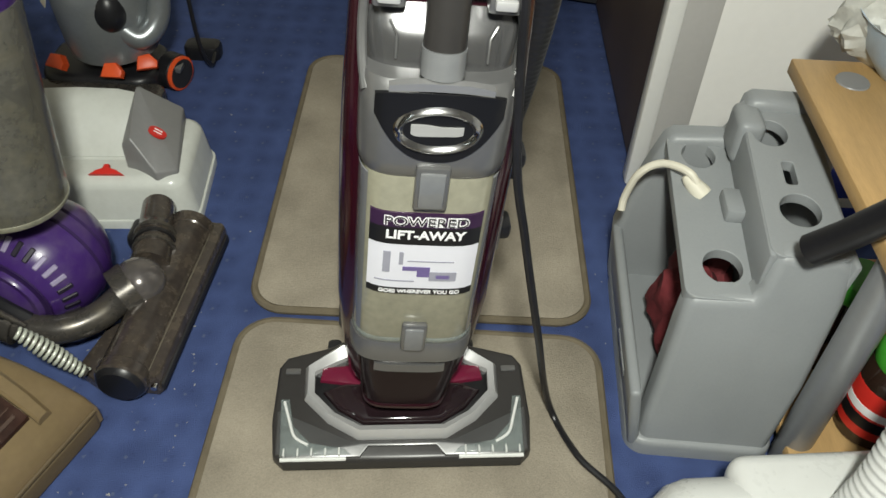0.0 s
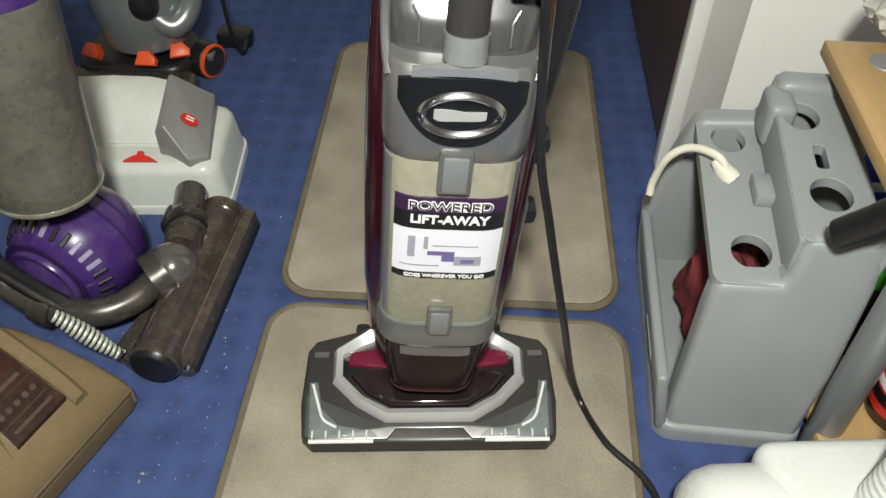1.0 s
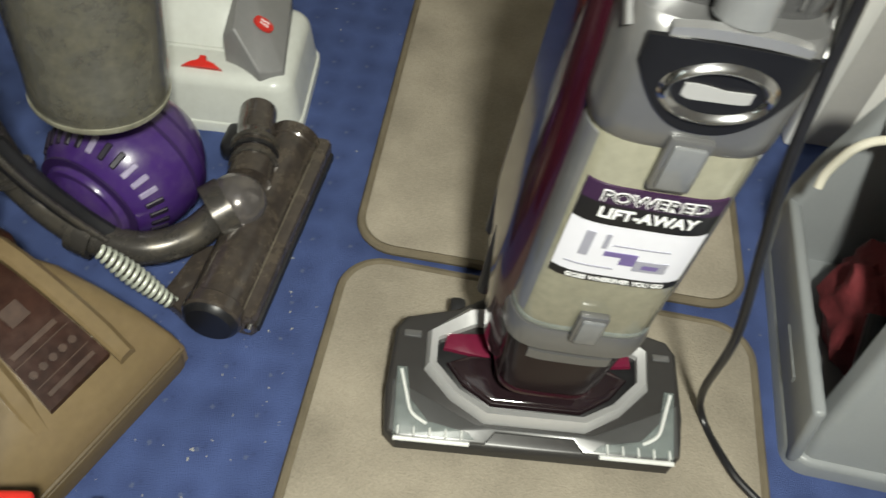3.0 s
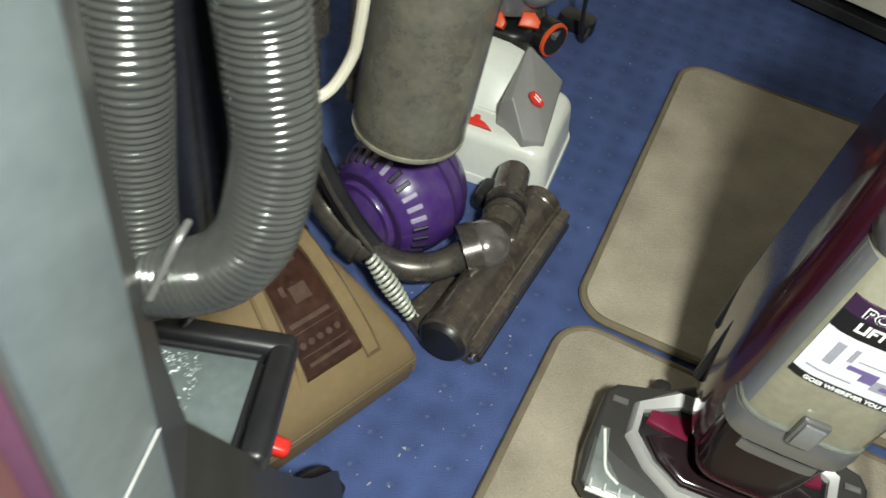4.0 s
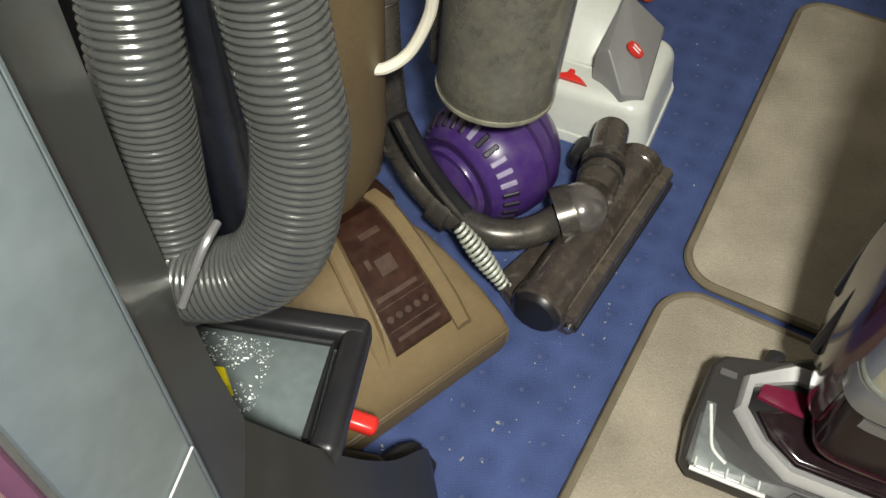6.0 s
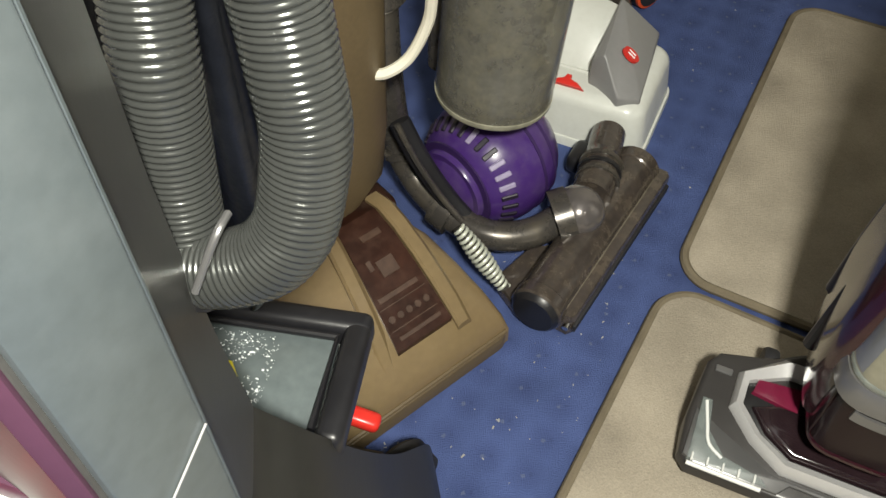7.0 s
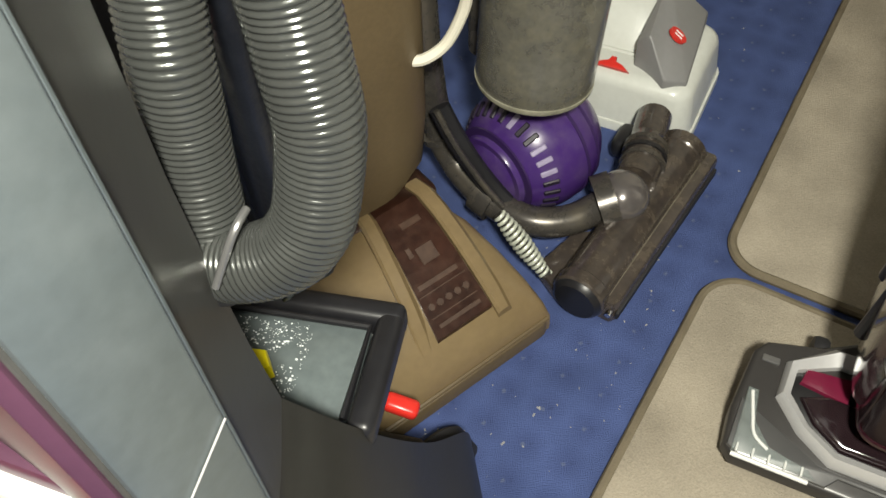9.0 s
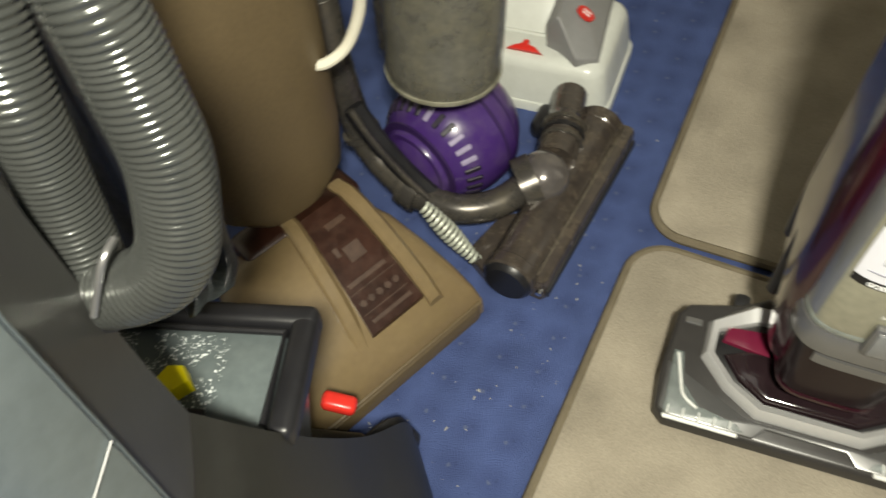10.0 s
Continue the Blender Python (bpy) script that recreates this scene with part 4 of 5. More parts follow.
    room_part("pin", lathe([(0.0, 0.0), (0.004, 0.0), (0.004, 0.012), (0.0, 0.012)], 12, axis((-0.083, -0.152, 0.025), (-0.083, -0.138, 0.026))), M["chrome"], head)
    room_part("rear_skirt", prism([(-0.048, 0.03), (0.0, 0.0), (0.0, 0.12), (-0.03, 0.10)], 0.008, 0.026, 0.005, at=Matrix.Translation((p.x - 0.02, p.y, 0))), M["dusty_head"], head)
    # coil spring between pipe and brown cleaner
    a, e = Vector((-0.236, -0.136, 0.105)), Vector((-0.168, -0.142, 0.038))
    dd = (e - a).normalized()
    s1 = dd.orthogonal().normalized()
    s2 = dd.cross(s1)
    coil = [a.lerp(e, i / 168) + (s1 * math.cos(i / 12 * 2 * math.pi) + s2 * math.sin(i / 12 * 2 * math.pi)) * (0.0065 + 0.0042 * math.sin(math.pi * min(1, i / 150))) for i in range(169)]
    room_part("coil_hose", sweep(coil, 0.0023, 6), M["spring_pale"], v, "pale coiled spring sleeve", 60)
    room_part("coil_core", sweep([a, e], 0.007, 12), M["dusty_grey"], v)
    return v


M["bin_clear"] = material("scratched_clear_bin", (0.12, 0.116, 0.10), 0.12, var=0.4, scale=12, dirt=(0.24, 0.22, 0.15), dirt_amount=0.45, alpha=0.78)
M["bin_rim"] = material("pale_clear_rim", (0.34, 0.33, 0.25), 0.12, var=0.3, scale=40, coat=0.4, alpha=0.75)
M["bin_dust"] = material("dusty_bin_base", (0.10, 0.098, 0.066), 0.25, var=0.5, scale=26, dirt=(0.30, 0.29, 0.19), dirt_amount=0.6, alpha=0.6)
M["slot_dark"] = material("dark_vent_slot", (0.012, 0.008, 0.02), 0.5, var=0.1)
M["violet_grey"] = material("lit_dusty_violet", (0.32, 0.28, 0.42), 0.5, var=0.2)
M["spring_pale"] = material("pale_spring", (0.55, 0.58, 0.50), 0.4, metal=0.3, var=0.1)
M["shroud"] = material("dark_shroud", (0.035, 0.035, 0.034), 0.4, var=0.3, scale=14)
M["dust"] = material("grey_brown_dust", (0.16, 0.14, 0.105), 0.95, var=0.35, scale=30, bump=0.5, dist=0.003)
M["shiny_grey"] = material("polished_gunmetal", (0.17, 0.155, 0.15), 0.2, metal=0.55, var=0.12, scale=14, coat=0.3)
ball_vacuum()
solid("cable_loop", sweep(smooth_line([(-0.257, -0.158, 0.460), (-0.264, -0.150, 0.420), (-0.271, -0.146, 0.385), (-0.287, -0.153, 0.345), (-0.304, -0.169, 0.330), (-0.320, -0.179, 0.330)], 7), 0.0058, 10),
      M["cord_white"], "loop of ivory cable hung behind the brown bag", "cable")


# ---- white cleaner head with the grey cover ----
def white_cleaner():
    m = pose(-0.108, 0.172, 0, 0, 0, 4)
    v = thing("white_cleaner", "off-white plastic carpet cleaner head with grey cover", "vacuum cleaner", m)
    body = prism(round_rect(0.31, 0.185, 0.03, 6, -0.155, 0.0925), 0.012, 0.088, 0.018, 5, top=0.93)
    part("base_shell", body, M["ivory_plastic"], v)
    part("sole", prism(round_rect(0.316, 0.19, 0.03, 6, -0.155, 0.0925), 0.0, 0.016, 0.003), M["ivory_plastic"], v)
    rings = []
    for y, h, w in ((0.052, 0.070, 0.5), (0.072, 0.098, 0.46), (0.098, 0.132, 0.42), (0.125, 0.152, 0.4), (0.16, 0.150, 0.39), (0.182, 0.10, 0.38)):
        ring = []
        for i in range(13):
            t = math.pi * i / 12
            ring.append(Vector((-0.185 + 0.128 * math.copysign(abs(math.cos(t)) ** 0.6, math.cos(t)), y, 0.05 + (h - 0.05) * abs(math.sin(t)) ** 0.65)))
        rings.append(ring)
    part("hood", loft(rings), M["ivory_plastic"], v, "domed off-white hood", 50)
    crown = ((-0.098, 0.158, 0.158), (-0.034, 0.164, 0.112), (-0.021, 0.028, 0.095), (-0.050, 0.012, 0.098), (-0.083, 0.034, 0.146), (-0.100, 0.040, 0.128))
    cov = bmesh.new()
    lo_ring = [cov.verts.new((x, y, 0.05)) for x, y, z in crown]
    hi_ring = [cov.verts.new((x, y, z)) for x, y, z in crown]
    for k in range(6):
        cov.faces.new((lo_ring[k], lo_ring[(k + 1) % 6], hi_ring[(k + 1) % 6], hi_ring[k]))
    cov.faces.new((hi_ring[0], hi_ring[1], hi_ring[2]))
    cov.faces.new((hi_ring[0], hi_ring[2], hi_ring[3], hi_ring[4]))
    cov.faces.new((hi_ring[0], hi_ring[4], hi_ring[5]))
    bmesh.ops.recalc_face_normals(cov, faces=cov.faces[:])
    bmesh.ops.bevel(cov, geom=[e for e in cov.edges if len(e.link_faces) == 2], offset=0.003, segments=2, profile=0.5, affect="EDGES")
    cover = part("cover", cov, M["mid_grey"], v, "mid grey wedge cover")
    corners = [Vector(p) for p in (crown[0], crown[1], crown[2], crown[4])]
    up = (corners[1] - corners[0]).cross(corners[3] - corners[0])
    up = (up if up.z > 0 else -up).normalized()
    spot = Matrix.Translation(sum(corners, Vector()) / 4 + up * 0.002 + Vector((0.004, -0.02, -0.002))) @ up.to_track_quat("Z", "Y").to_matrix().to_4x4()
    part("emblem", lathe([(0.0, -0.004), (1.0, -0.004), (1.0, 0.0008), (0.0, 0.0008)], 24, spot @ Matrix.Diagonal((0.0095, 0.014, 1, 1))), M["red"], cover, "red oval emblem")
    for x in (-0.003, 0.003):
        part("emblem_mark", rbox((0.0018, 0.013, 0.002), (x, 0, 0.0008), 0.0004, 1, at=spot), M["white_ink"], cover)
    latch = prism([(-0.026, 0), (0.026, 0), (0.014, 0.008), (0.004, 0.011), (0.003, 0.017), (-0.004, 0.017), (-0.006, 0.011), (-0.016, 0.007)], 0, 0.008, 0.002, at=pose(-0.125, 0.020, 0.0865, 30, 0, 0))
    part("latch", latch, M["red"], v, "red plastic pedal")
    part("hood_line", sweep([(-0.30, 0.060, 0.0885), (-0.10, 0.060, 0.0885)], 0.003, 6), M["ivory_plastic"], v)
    return v


white_cleaner()


# ---- silver cleaner with orange feet, standing behind ----
def silver_cleaner():
    v = thing("canister_cleaner", "silver canister vacuum cleaner with orange feet", "vacuum cleaner", pose(-0.338, 0.556, 0))
    part("canister", lathe([(0.0, 0.075), (0.055, 0.075), (0.076, 0.085), (0.082, 0.11), (0.088, 0.2), (0.084, 0.215), (0.086, 0.22), (0.084, 0.34), (0.05, 0.37), (0.0, 0.375)], 40), M["silver_blue"], v, "silver plastic canister")
    part("base_plate", prism(round_rect(0.21, 0.14, 0.04, 5, -0.025, 0), 0.012, 0.056, 0.014, 3), M["black"], v)
    part("front_fascia", prism(round_rect(0.24, 0.07, 0.02, 4, -0.02, -0.09), 0.01, 0.045, 0.01, 3), M["dusty_grey"], v)
    for x, y, a in ((-0.085, -0.062, -20), (0.018, -0.082, 0), (0.068, -0.05, 20)):
        part("orange_foot", prism([(-0.018, -0.004), (0.018, -0.004), (0.02, 0.008), (0.008, 0.022), (-0.012, 0.02)], 0, 0.016, 0.003, at=pose(x, y, 0.07, 50, 0, a)), M["orange"], v, "bright orange foot")
    for k in range(4):
        part("comb_tooth", rbox((0.003, 0.022, 0.004), (-0.11 + 0.016 * k, -0.11, 0.05), 0.001, 1), M["clear"], v)
    w = part("wheel", lathe([(0.0, -0.018), (0.028, -0.018), (0.034, -0.012), (0.034, 0.012), (0.028, 0.018), (0.0, 0.018)], 28, pose(0.095, 0.0, 0.034, 0, 90, -25)), M["black"], v)
    part("rim", lathe([(0.0295, 0.010), (0.0325, 0.014), (0.0325, 0.019), (0.0285, 0.0205), (0.026, 0.0195)], 28, pose(0.095, 0.0, 0.034, 0, 90, -25)), M["orange"], w, "orange wheel rim")
    part("hub", lathe([(0.0275, 0.0185), (0.0275, 0.0212), (0.012, 0.0225), (0.0, 0.0225)], 28, pose(0.095, 0.0, 0.034, 0, 90, -25)), M["black_soft"], w)
    part("fender", rbox((0.03, 0.025, 0.012), (0.09, -0.012, 0.072), 0.003, at=pose(0, 0, 0, 0, 12, 0)), M["dull_silver"], v)
    part("elbow_pipe", sweep(smooth_line([(0.03, -0.05, 0.16), (0.07, -0.05, 0.13), (0.10, -0.02, 0.17), (0.10, 0.0, 0.30)], 7), 0.02, 16), M["silver_blue"], v, "curved silver pipe")
    part("pipe_boot", ball((0.03, 0.03, 0.04), (0.03, -0.06, 0.185)), M["black"], v, "black rubber boot")
    part("screw", lathe([(0, 0), (0.005, 0), (0.004, 0.003), (0, 0.003)], 12, pose(-0.004, -0.073, 0.16, 90, 0, 0)), M["chrome"], v)
    part("paper_tag", rbox((0.03, 0.002, 0.08), (0, 0, 0), 0.0006, 1, at=pose(-0.072, -0.056, 0.225, -10, 22, -50)), M["cord_white"], v, "folded ivory paper tag")
    part("foot", prism(round_rect(0.07, 0.045, 0.015, 4, 0.12, 0.115), 0, 0.028, 0.008, 2), M["black"], v, "small black plastic foot")
    part("cord", sweep(smooth_line([(0.13, 0.05, 0.3), (0.14, 0.03, 0.1), (0.15, 0.05, 0.02), (0.15, 0.09, 0.02)], 6), 0.004, 8), M["black"], v)
    return v


M["silver_blue"] = material("silver_paint", (0.28, 0.30, 0.31), 0.32, metal=0.6, var=0.1, scale=10)
silver_cleaner()


# ---- brown upright cleaner with cloth bag ----
def brown_cleaner():
    m = pose(-0.191, -0.320, 0, 0, 0, 68.2)
    v = thing("brown_cleaner", "tan vintage upright cleaner with dark inlay and bag", "vacuum cleaner", m)
    prof = ((0.0, 0.012, 0.140), (0.0, 0.040, 0.141), (0.012, 0.060, 0.139), (0.04, 0.084, 0.134), (0.08, 0.109, 0.126), (0.12, 0.130, 0.116), (0.16, 0.141, 0.10), (0.20, 0.12, 0.085), (0.215, 0.04, 0.08))
    rings = []
    for y, h, w in prof:
        ring = [Vector((-w, y, 0.008))]
        for i in range(15):
            t = math.pi * (1 - i / 14)
            ring.append(Vector((w * math.copysign(abs(math.cos(t)) ** 0.3, math.cos(t)), y + 0.0, 0.012 + (h - 0.012) * (0.72 + 0.28 * abs(math.sin(t)) ** 0.6) if 0 < i < 14 else 0.02)))
        ring.append(Vector((w, y, 0.008)))
        rings.append(ring)
    part("housing", loft(rings), M["tan"], v, "tan plastic housing", 55)
    part("bumper", prism(round_rect(0.288, 0.06, 0.018, 5, 0, 0.027), 0.006, 0.03, 0.004), M["tan_bag"], v, "darker tan bumper")
    inl = bmesh.new()
    rows = []
    for y, z in ((0.030, 0.0815), (0.06, 0.101), (0.09, 0.119), (0.13, 0.139), (0.165, 0.148), (0.19, 0.140)):
        k = (y - 0.030) / 0.13
        x0, x1 = 0.002 + 0.018 * k, 0.077 - 0.002 * k
        rows.append([Vector((x0, y, z)), Vector((x1, y, z)), Vector((x1, y, z - 0.015)), Vector((x0, y, z - 0.015))])
    inlay = part("inlay", loft(rows, inl), M["inlay"], v, "dark brown worn inlay panel", 25)
    # flat raised rails with eased edges on both sides of the inlay
    # the left rail is added in place of a lit band on the wall
    for e0, e1, wide in ((-0.022, 0.000, 0.020), (0.0785, 0.0765, 0.021)):
        rows = []
        for k, z in ((-0.08, 0.076 if wide > 0.0205 else 0.066), (0.1, 0.094 if wide > 0.0205 else 0.089), (0.3, 0.1125), (0.55, 0.1315), (0.8, 0.1465), (1.0, 0.153), (1.2, 0.147)):
            x, y, wd = e0 + (e1 - e0) * k, 0.030 + 0.13 * k, wide * (0.9 if k < 0 else 1)
            rows.append([Vector((x, y, z - 0.02)), Vector((x, y, z - 0.003)), Vector((x + 0.003, y, z)), Vector((x + wd - 0.005, y, z)), Vector((x + wd, y, z - 0.006)), Vector((x + wd, y, z - 0.02))])
        part("rail", loft(rows), M["tan"], v, "raised tan rail beside the inlay", 30)
    tilt = math.degrees(math.atan2(0.024, 0.032))
    for k in range(5):
        part("print", lathe([(0.0, 0), (0.0040, 0), (0.0040, 0.0008), (0.0, 0.0008)], 14, pose(0.016 + 0.0118 * k, 0.058, 0.1005, 33, 0, 0)), M["inlay_ink"], inlay)
    for x, y, z, w, h in ((0.040, 0.070, 0.1080, 0.062, 0.0016), (0.040, 0.078, 0.1128, 0.052, 0.006), (0.040, 0.048, 0.0940, 0.062, 0.0016), (0.040, 0.039, 0.0882, 0.056, 0.005), (0.046, 0.104, 0.1268, 0.022, 0.020), (0.028, 0.112, 0.1310, 0.006, 0.012), (0.05, 0.140, 0.1422, 0.026, 0.008)):
        part("print", rbox((w, h, 0.0012), (0, 0, 0), 0.0003, 1, at=pose(x, y, z, 31 if y < 0.12 else 18, 0, 0)), M["inlay_ink"], inlay)
    part("front_seam", sweep([(-0.135, -0.001, 0.036), (0.135, -0.001, 0.036)], 0.003, 8), M["tan_bag"], v)
    part("fork", rbox((0.16, 0.05, 0.04), (0.03, 0.19, 0.12), 0.01, 3), M["inlay"], v, "dark brown bag fork")
    rings = []
    for z, w, d, y in ((0.15, 0.05, 0.03, 0.205), (0.18, 0.08, 0.045, 0.21), (0.24, 0.09, 0.055, 0.215), (0.45, 0.094, 0.062, 0.215), (0.7, 0.09, 0.058, 0.21), (0.82, 0.05, 0.03, 0.21)):
        ring = []
        for i in range(26):
            t = 2 * math.pi * i / 26
            p = Vector((0.03 + w * math.copysign(abs(math.cos(t)) ** 0.7, math.cos(t)), y + d * math.copysign(abs(math.sin(t)) ** 0.8, math.sin(t)), z))
            ring.append(p * 1.0 + Vector((0, 0.006 * noise.noise(p * 22), 0)))
        rings.append(ring)
    part("bag", loft(rings), M["tan_bag"], v, "limp tan vinyl bag", 60)
    return v


brown_cleaner()


# ---- carpet washer close by: column, base hood, tank and hoses ----
def carpet_washer():
    v = thing("carpet_washer", "silver-blue upright carpet washer with two ribbed hoses", "carpet washer", pose(-0.17, -0.58, 0))
    def section(z, f):
        pts = [(-0.110, -0.614), (-0.156 + 0.013 * f, -0.569 + 0.004 * f), (-0.205, -0.575), (-0.213, -0.664), (-0.1165, -0.6675), (-0.110, -0.661)]
        return [Vector((x, y, z)) for x, y in pts]

    # the grazing side's shade is put into the column's darker grey
    room_part("column", loft([section(0.05, 1.1), section(0.38, 1.05), section(0.45, 1.05), section(0.50, 0.65), section(0.56, 0.40), section(0.62, 0.25), section(0.70, 0.3), section(1.0, 0.3)]), M["panel_side"], v, "grey column, its turned-away side painted in shade", 30)
    room_part("front_panel", rbox((0.006, 0.044, 0.94), (-0.1095, -0.6375, 0.53), 0.002), M["panel"], v, "brushed silver-blue front panel")
    room_part("side_trim", rbox((0.005, 0.0085, 0.94), (0, 0, 0.53), 0.0015, at=pose(-0.1138, -0.6645, 0, 0, 0, -48)), M["pink"], v, "mauve edge trim")
    room_part("corner_bead", sweep([(-0.110, -0.6145, 0.08), (-0.110, -0.6145, 0.99)], 0.0016, 8), M["panel"], v)
    top = [(-0.142, -0.570, 0.460), (-0.142, -0.562, 0.440), (-0.128, -0.539, 0.385), (-0.127, -0.499, 0.290), (-0.133, -0.446, 0.180), (-0.135, -0.392, 0.100), (-0.138, -0.376, 0.050)]
    top = smooth_line(top, 5)
    rings = []
    for p in top:
        k = min(1, max(0, (0.47 - p.z) / 0.4))
        out = Vector((0.055 + 0.005 * k, -0.075 + 0.01 * k, -0.05))
        rings.append([p, p + Vector((-0.006, -0.01, -0.02)), p + out * 0.6 + Vector((0, 0, -0.12 if p.z > 0.2 else -0.03)), p + out, p + out * 0.5 + Vector((0.0, 0.0, -0.004))])
    room_part("base_hood", loft(rings), M["hood"], v, "black moulded base hood", 40)
    room_part("base", prism([(-0.125, -0.425), (-0.175, -0.41), (-0.27, -0.44), (-0.29, -0.66), (-0.11, -0.66)], 0.0, 0.085, 0.012, 3), M["hood"], v)
    wh = axis((-0.172, -0.398, 0.036), (-0.140, -0.411, 0.036))
    room_part("wheel", lathe([(0.0, 0.0), (0.03, 0.0), (0.036, 0.005), (0.036, 0.03), (0.03, 0.034), (0.0, 0.034)], 32, wh), M["black_soft"], v, "black rubber wheel")
    # hoses
    right = [(-0.122, -0.519, 0.714), (-0.117, -0.522, 0.697), (-0.114, -0.523, 0.679), (-0.110, -0.526, 0.659), (-0.106, -0.529, 0.636), (-0.107, -0.534, 0.612), (-0.110, -0.541, 0.589),
             (-0.120, -0.549, 0.572), (-0.137, -0.556, 0.561), (-0.155, -0.561, 0.555)]
    room_part("hose", hose(right, 0.0178, 0.0033, 0.0009, 26, 12, 1.0), M["hose"], v, "grey ribbed suction hose", 70)
    left = [(-0.172, -0.525, 0.705), (-0.168, -0.530, 0.687), (-0.166, -0.535, 0.669), (-0.164, -0.540, 0.649), (-0.165, -0.543, 0.620), (-0.165, -0.547, 0.591), (-0.163, -0.552, 0.564), (-0.161, -0.557, 0.545)]
    room_part("hose", hose(left, 0.0172, 0.0033, 0.0009, 26, 12, 1.0), M["hose"], v, "grey ribbed suction hose", 70)
    room_part("hose_socket", sweep([(-0.150, -0.559, 0.556), (-0.160, -0.561, 0.552)], 0.0195, 24), M["black"], v)
    room_part("wire_clip", sweep(smooth_line([(-0.135, -0.551, 0.593), (-0.133, -0.559, 0.593), (-0.134, -0.566, 0.586), (-0.139, -0.576, 0.566)], 6), 0.0018, 10), M["dull_silver"], v, "bent grey metal rod")
    # folded black vinyl between the hoses
    rings = []
    for z, w in ((0.42, 0.008), (0.44, 0.018), (0.47, 0.025), (0.52, 0.027), (0.60, 0.025), (0.70, 0.023), (0.95, 0.02)):
        cx = -0.208 + 0.03 * (z - 0.44)
        ring = []
        for i in range(40):
            t = 2 * math.pi * i / 40
            k = 1 + 0.22 * math.sin(5 * t + 2 * z)
            ring.append(Vector((cx + 0.008 + 1.35 * w * k * math.cos(t), -0.482 + 0.018 * k * math.sin(t), z)))
        rings.append(ring)
    room_part("vinyl_sleeve", loft(rings), M["black_vinyl"], v, "folded black vinyl sleeve", 60)
    # added black box that fills the dark void beside the left hose
    dark = Vector((-0.280, -0.491, 0.584))
    room_part("gap_backing", rbox((0.07, 0.06, 0.5), (dark.x - 0.03, dark.y, 0.62), 0.01), M["black_vinyl"], v, "black box added to fill the dark gap behind the left hose")
    return v


M["hood"] = material("dark_olive_black_plastic", (0.022, 0.022, 0.02), 0.42, var=0.25, scale=12)
M["lint"] = material("pale_lint", (0.34, 0.34, 0.32), 0.9, var=0.3)
carpet_washer()


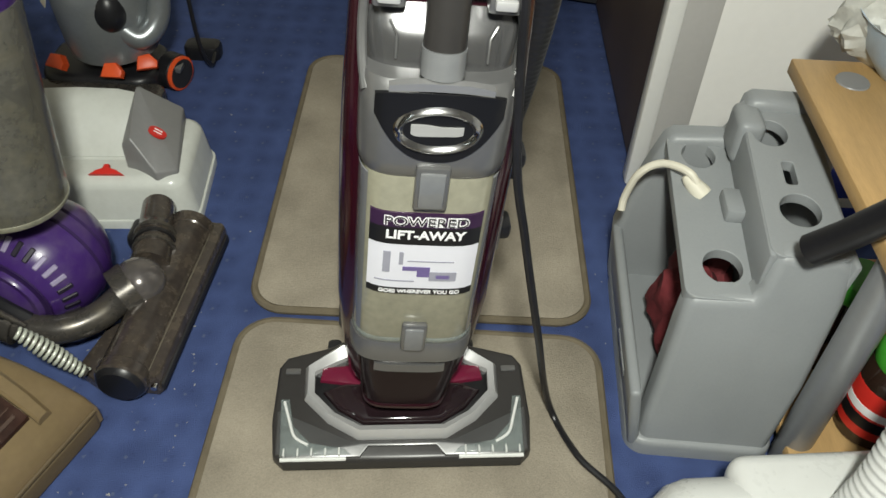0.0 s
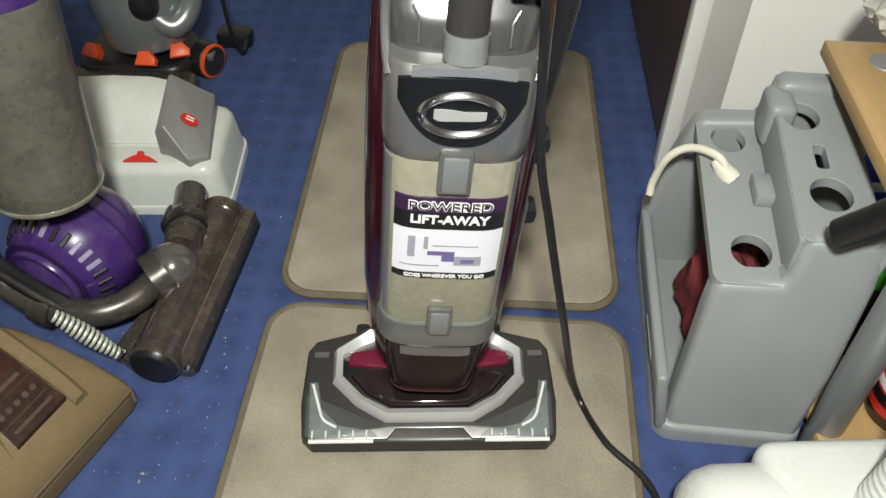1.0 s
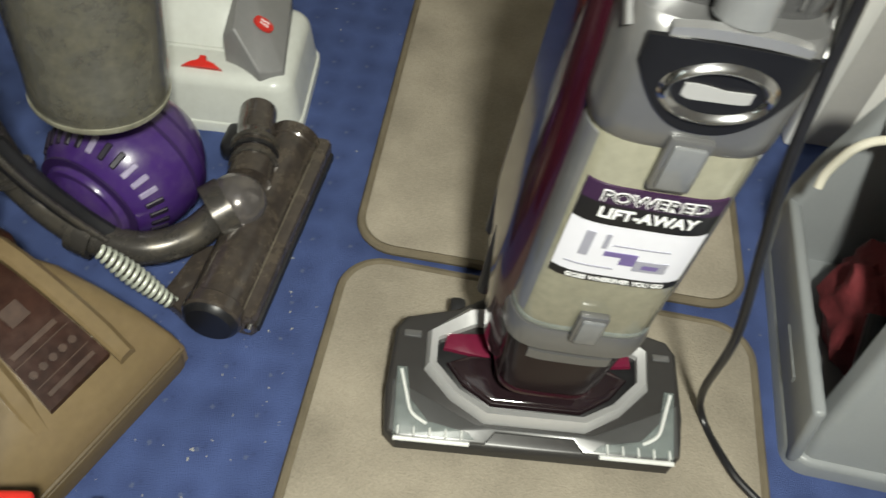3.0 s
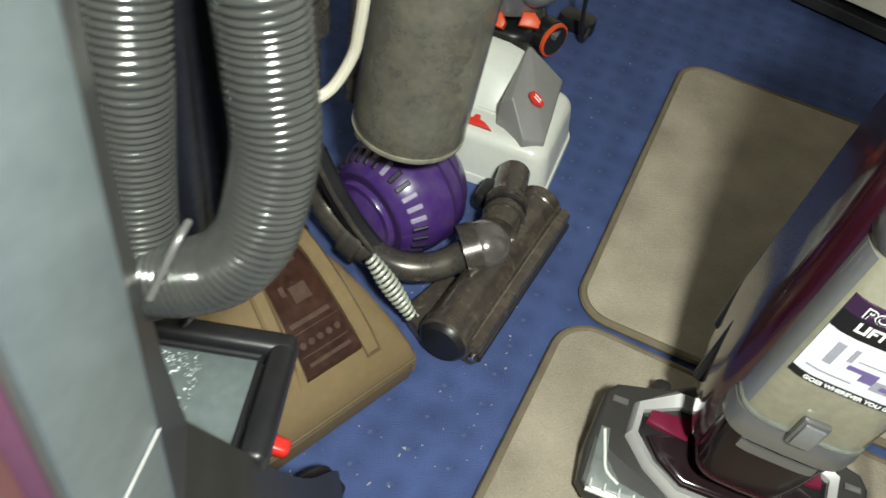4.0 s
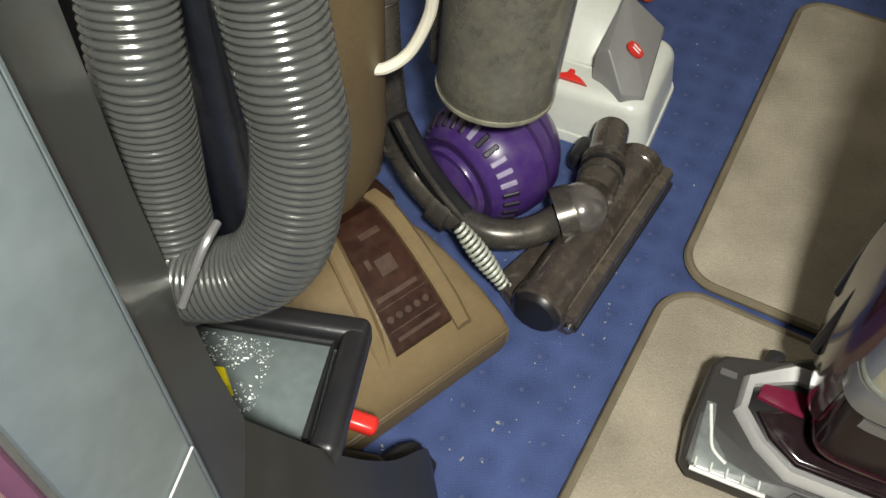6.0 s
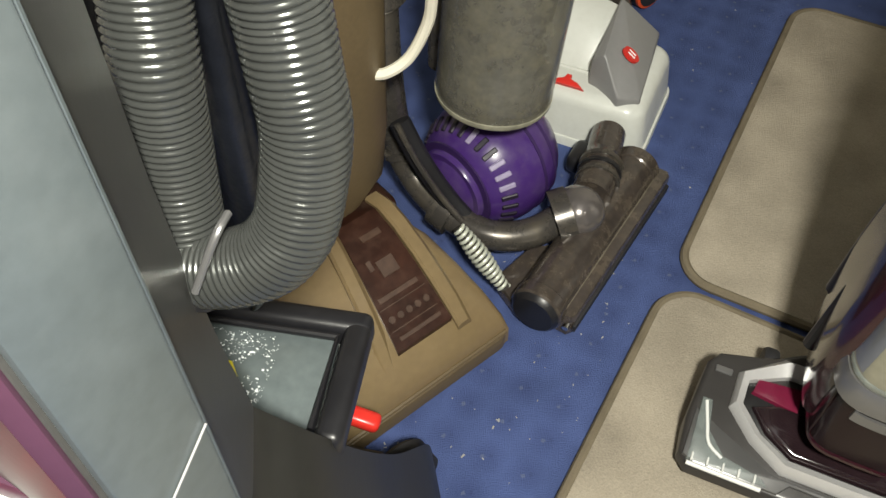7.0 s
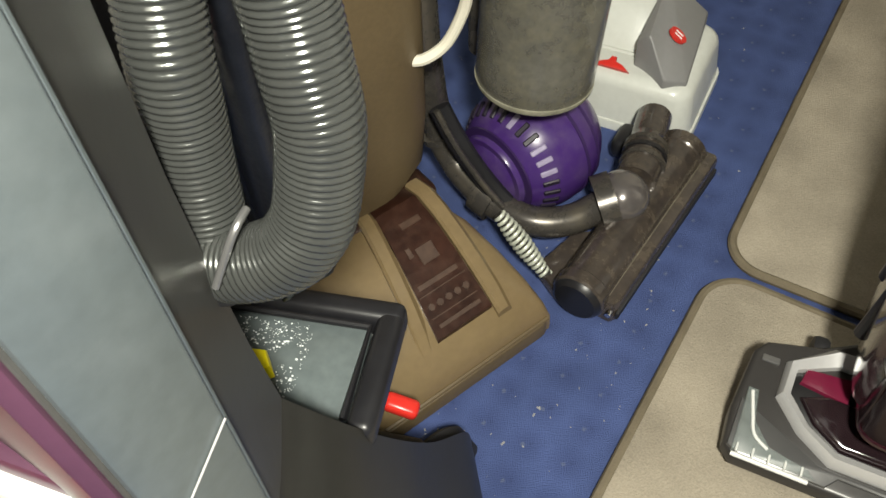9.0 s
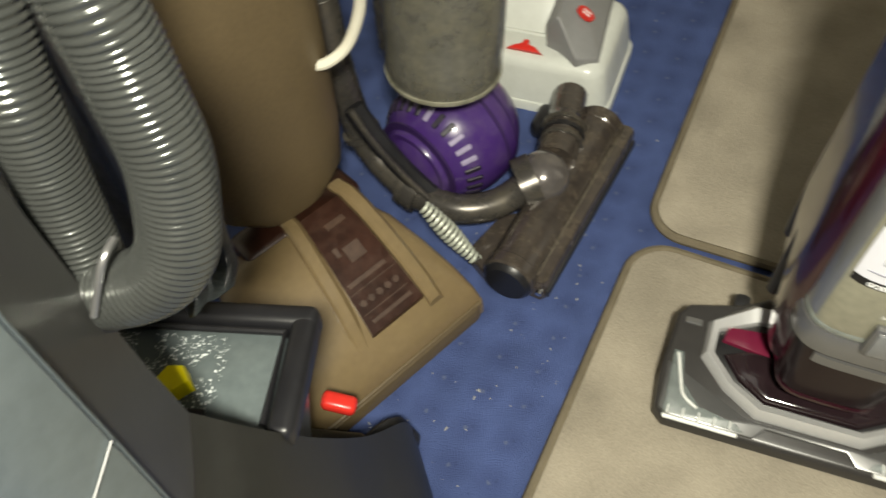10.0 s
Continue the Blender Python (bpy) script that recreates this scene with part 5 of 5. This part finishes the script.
def recovery_tank():
    a, b = Vector((-0.944, -0.33, 0)), Vector((0.224, -0.975, 0))
    c = Vector((-0.154, -0.430, 0))
    m = Matrix((( a.x, -b.x, 0, c.x), (a.y, -b.y, 0, c.y), (0, 0, 1, 0), (0, 0, 0, 1)))
    la, lb = 0.19, 0.119
    v = thing("water_tank", "grey translucent water tank with black rimmed lid", "tank", Matrix.Translation(c) @ pose(0, 0, 0, 0, 0, math.degrees(math.atan2(-a.y, -a.x))))
    # local x towards the far corner, y along the far side
    part("tank_shell", loft([[Vector((-la + 0.02, -lb + 0.02, z)), Vector((-0.006 - d, -lb + 0.004 + d, z)), Vector((-0.006 - d, -0.006 - d, z)), Vector((-la + 0.02, -0.006 - d, z))] for z, d in ((0.09, 0.036), (0.2, 0.026), (0.30, 0.012), (0.336, 0.0))]), M["tank_side"], v, "pale translucent tapering tank wall")
    for n, sx, sy, x, y in (("rim", la, 0.019, -la / 2, -0.0095), ("rim", 0.019, lb - 0.024, -0.0095, -lb / 2 + 0.003), ("rim", la - 0.05, 0.019, -la / 2 - 0.025, -lb + 0.0095), ("rim", 0.019, lb - 0.038, -la + 0.0095, -lb / 2)):
        part(n, rbox((sx, sy, 0.026), (x, y, 0.347), 0.007, 4), M["black"], v, "black plastic lid rim")
    part("rim_bead", sweep([(-la + 0.02, -0.0225, 0.3535), (-0.0225, -0.0225, 0.3535), (-0.0225, -lb + 0.024, 0.3535)], 0.0028, 8), M["black"], v)
    lid = part("lid_window", rbox((la - 0.044, lb - 0.044, 0.008), (-la / 2, -lb / 2, 0.345), 0.002), M["tank"], v, "misted grey lid window")
    rnd = random.Random(4)
    drops = bmesh.new()
    for i in range(3400):
        x = -0.172 + 0.11 * rnd.random() ** 2.2
        y = -0.026 - 0.07 * rnd.random()
        if noise.noise(Vector((x * 60, y * 60, 0))) < -0.08:
            continue
        r = 0.00025 + 0.0007 * rnd.random() ** 5
        tmp = bmesh.new()
        bmesh.ops.create_icosphere(tmp, subdivisions=1, radius=r)
        tmp.transform(pose(x, y, 0.3495) @ Matrix.Diagonal((1.2, 1, 0.6, 1)))
        merge(drops, tmp)
    # the droplets are white: their sparkle is put into the colour
    tagged(part("droplet_film", drops, M["drop"], lid, "scattered water droplets, their sparkle painted white", 80), kind="stuff")
    fl = (-0.217, -0.526, 0.362)
    room_part("float", prism([(fl[0] + 0.013 * math.cos(t) , fl[1] + 0.013 * math.sin(t)) for t in (0.3, 1.5, 2.4, 3.6, 4.9)], 0.348, 0.364, 0.003, 2), M["yellow"], lid, "bright yellow float")
    part("knob", rbox((0.02, 0.012, 0.006), (-0.075, -0.092, 0.352), 0.002), M["black"], lid)
    room_part("red_tab", rbox((0.036, 0.019, 0.016), (0, 0, 0), 0.006, 3, at=pose(-0.199, -0.405, 0.115, 0, 14, 15)), M["red"], v, "bright red latch tab")
    return v


recovery_tank()
solid("steel_wire", sweep(smooth_line([(-0.1055, -0.663, 0.516), (-0.1055, -0.648, 0.526), (-0.1055, -0.616, 0.549)], 6), 0.00055, 6), M["silver"], "thin bright steel wire lying over the panel", "wire")

# ---- mauve and white storage box behind the column ----
p0, p1 = Vector((-0.235, -0.671, 0.500)), Vector((-0.153, -0.655, 0.500))
along = (p1 - p0).normalized()
bm_pose = Matrix.Translation((p1.x, p1.y, 0)) @ pose(0, 0, 0, 0, 0, math.degrees(math.atan2(along.y, along.x)))
box = thing("storage_box", "white box with mauve rim and red printed front", "box", bm_pose)
part("carton", rbox((0.26, 0.091, 0.488), (-0.13, 0.0295, 0.244), 0.004), M["white_plastic"], box)
part("rim", rbox((0.26, 0.012, 0.02), (-0.13, 0.0, 0.494), 0.004), M["pink"], box, "mauve rim")
card = part("front_card", rbox((0.26, 0.044, 0.486), (-0.13, -0.039, 0.243), 0.003), M["red_box"], box, "red printed card")
for k in range(6):
    part("print", rbox((0.016, 0.012 + 0.006 * (k % 2), 0.001), (-0.03 - 0.022 * k, -0.036, 0.4868), 0.0004, 1), M["red"], card)


# ---- lint on the carpet ----
lint = bmesh.new()
rnd = random.Random(11)
for i in range(190):
    x, y = -0.5 + 1.1 * rnd.random(), -0.5 + 1.4 * rnd.random()
    if i < 70:
        x, y = -0.20 + 0.18 * rnd.random(), -0.46 + 0.42 * rnd.random()
    s = 0.0005 + 0.0013 * rnd.random() ** 2
    rbox((s * (1 + 2 * rnd.random()), s, s * 0.5), (0, 0, 0), 0, 1, at=pose(x, y, 0.0012, 20 * rnd.random(), 0, 360 * rnd.random()), bm=lint)
solid("lint", lint, M["lint"], "pale lint and crumbs scattered on the carpet", "lint", kind="stuff")
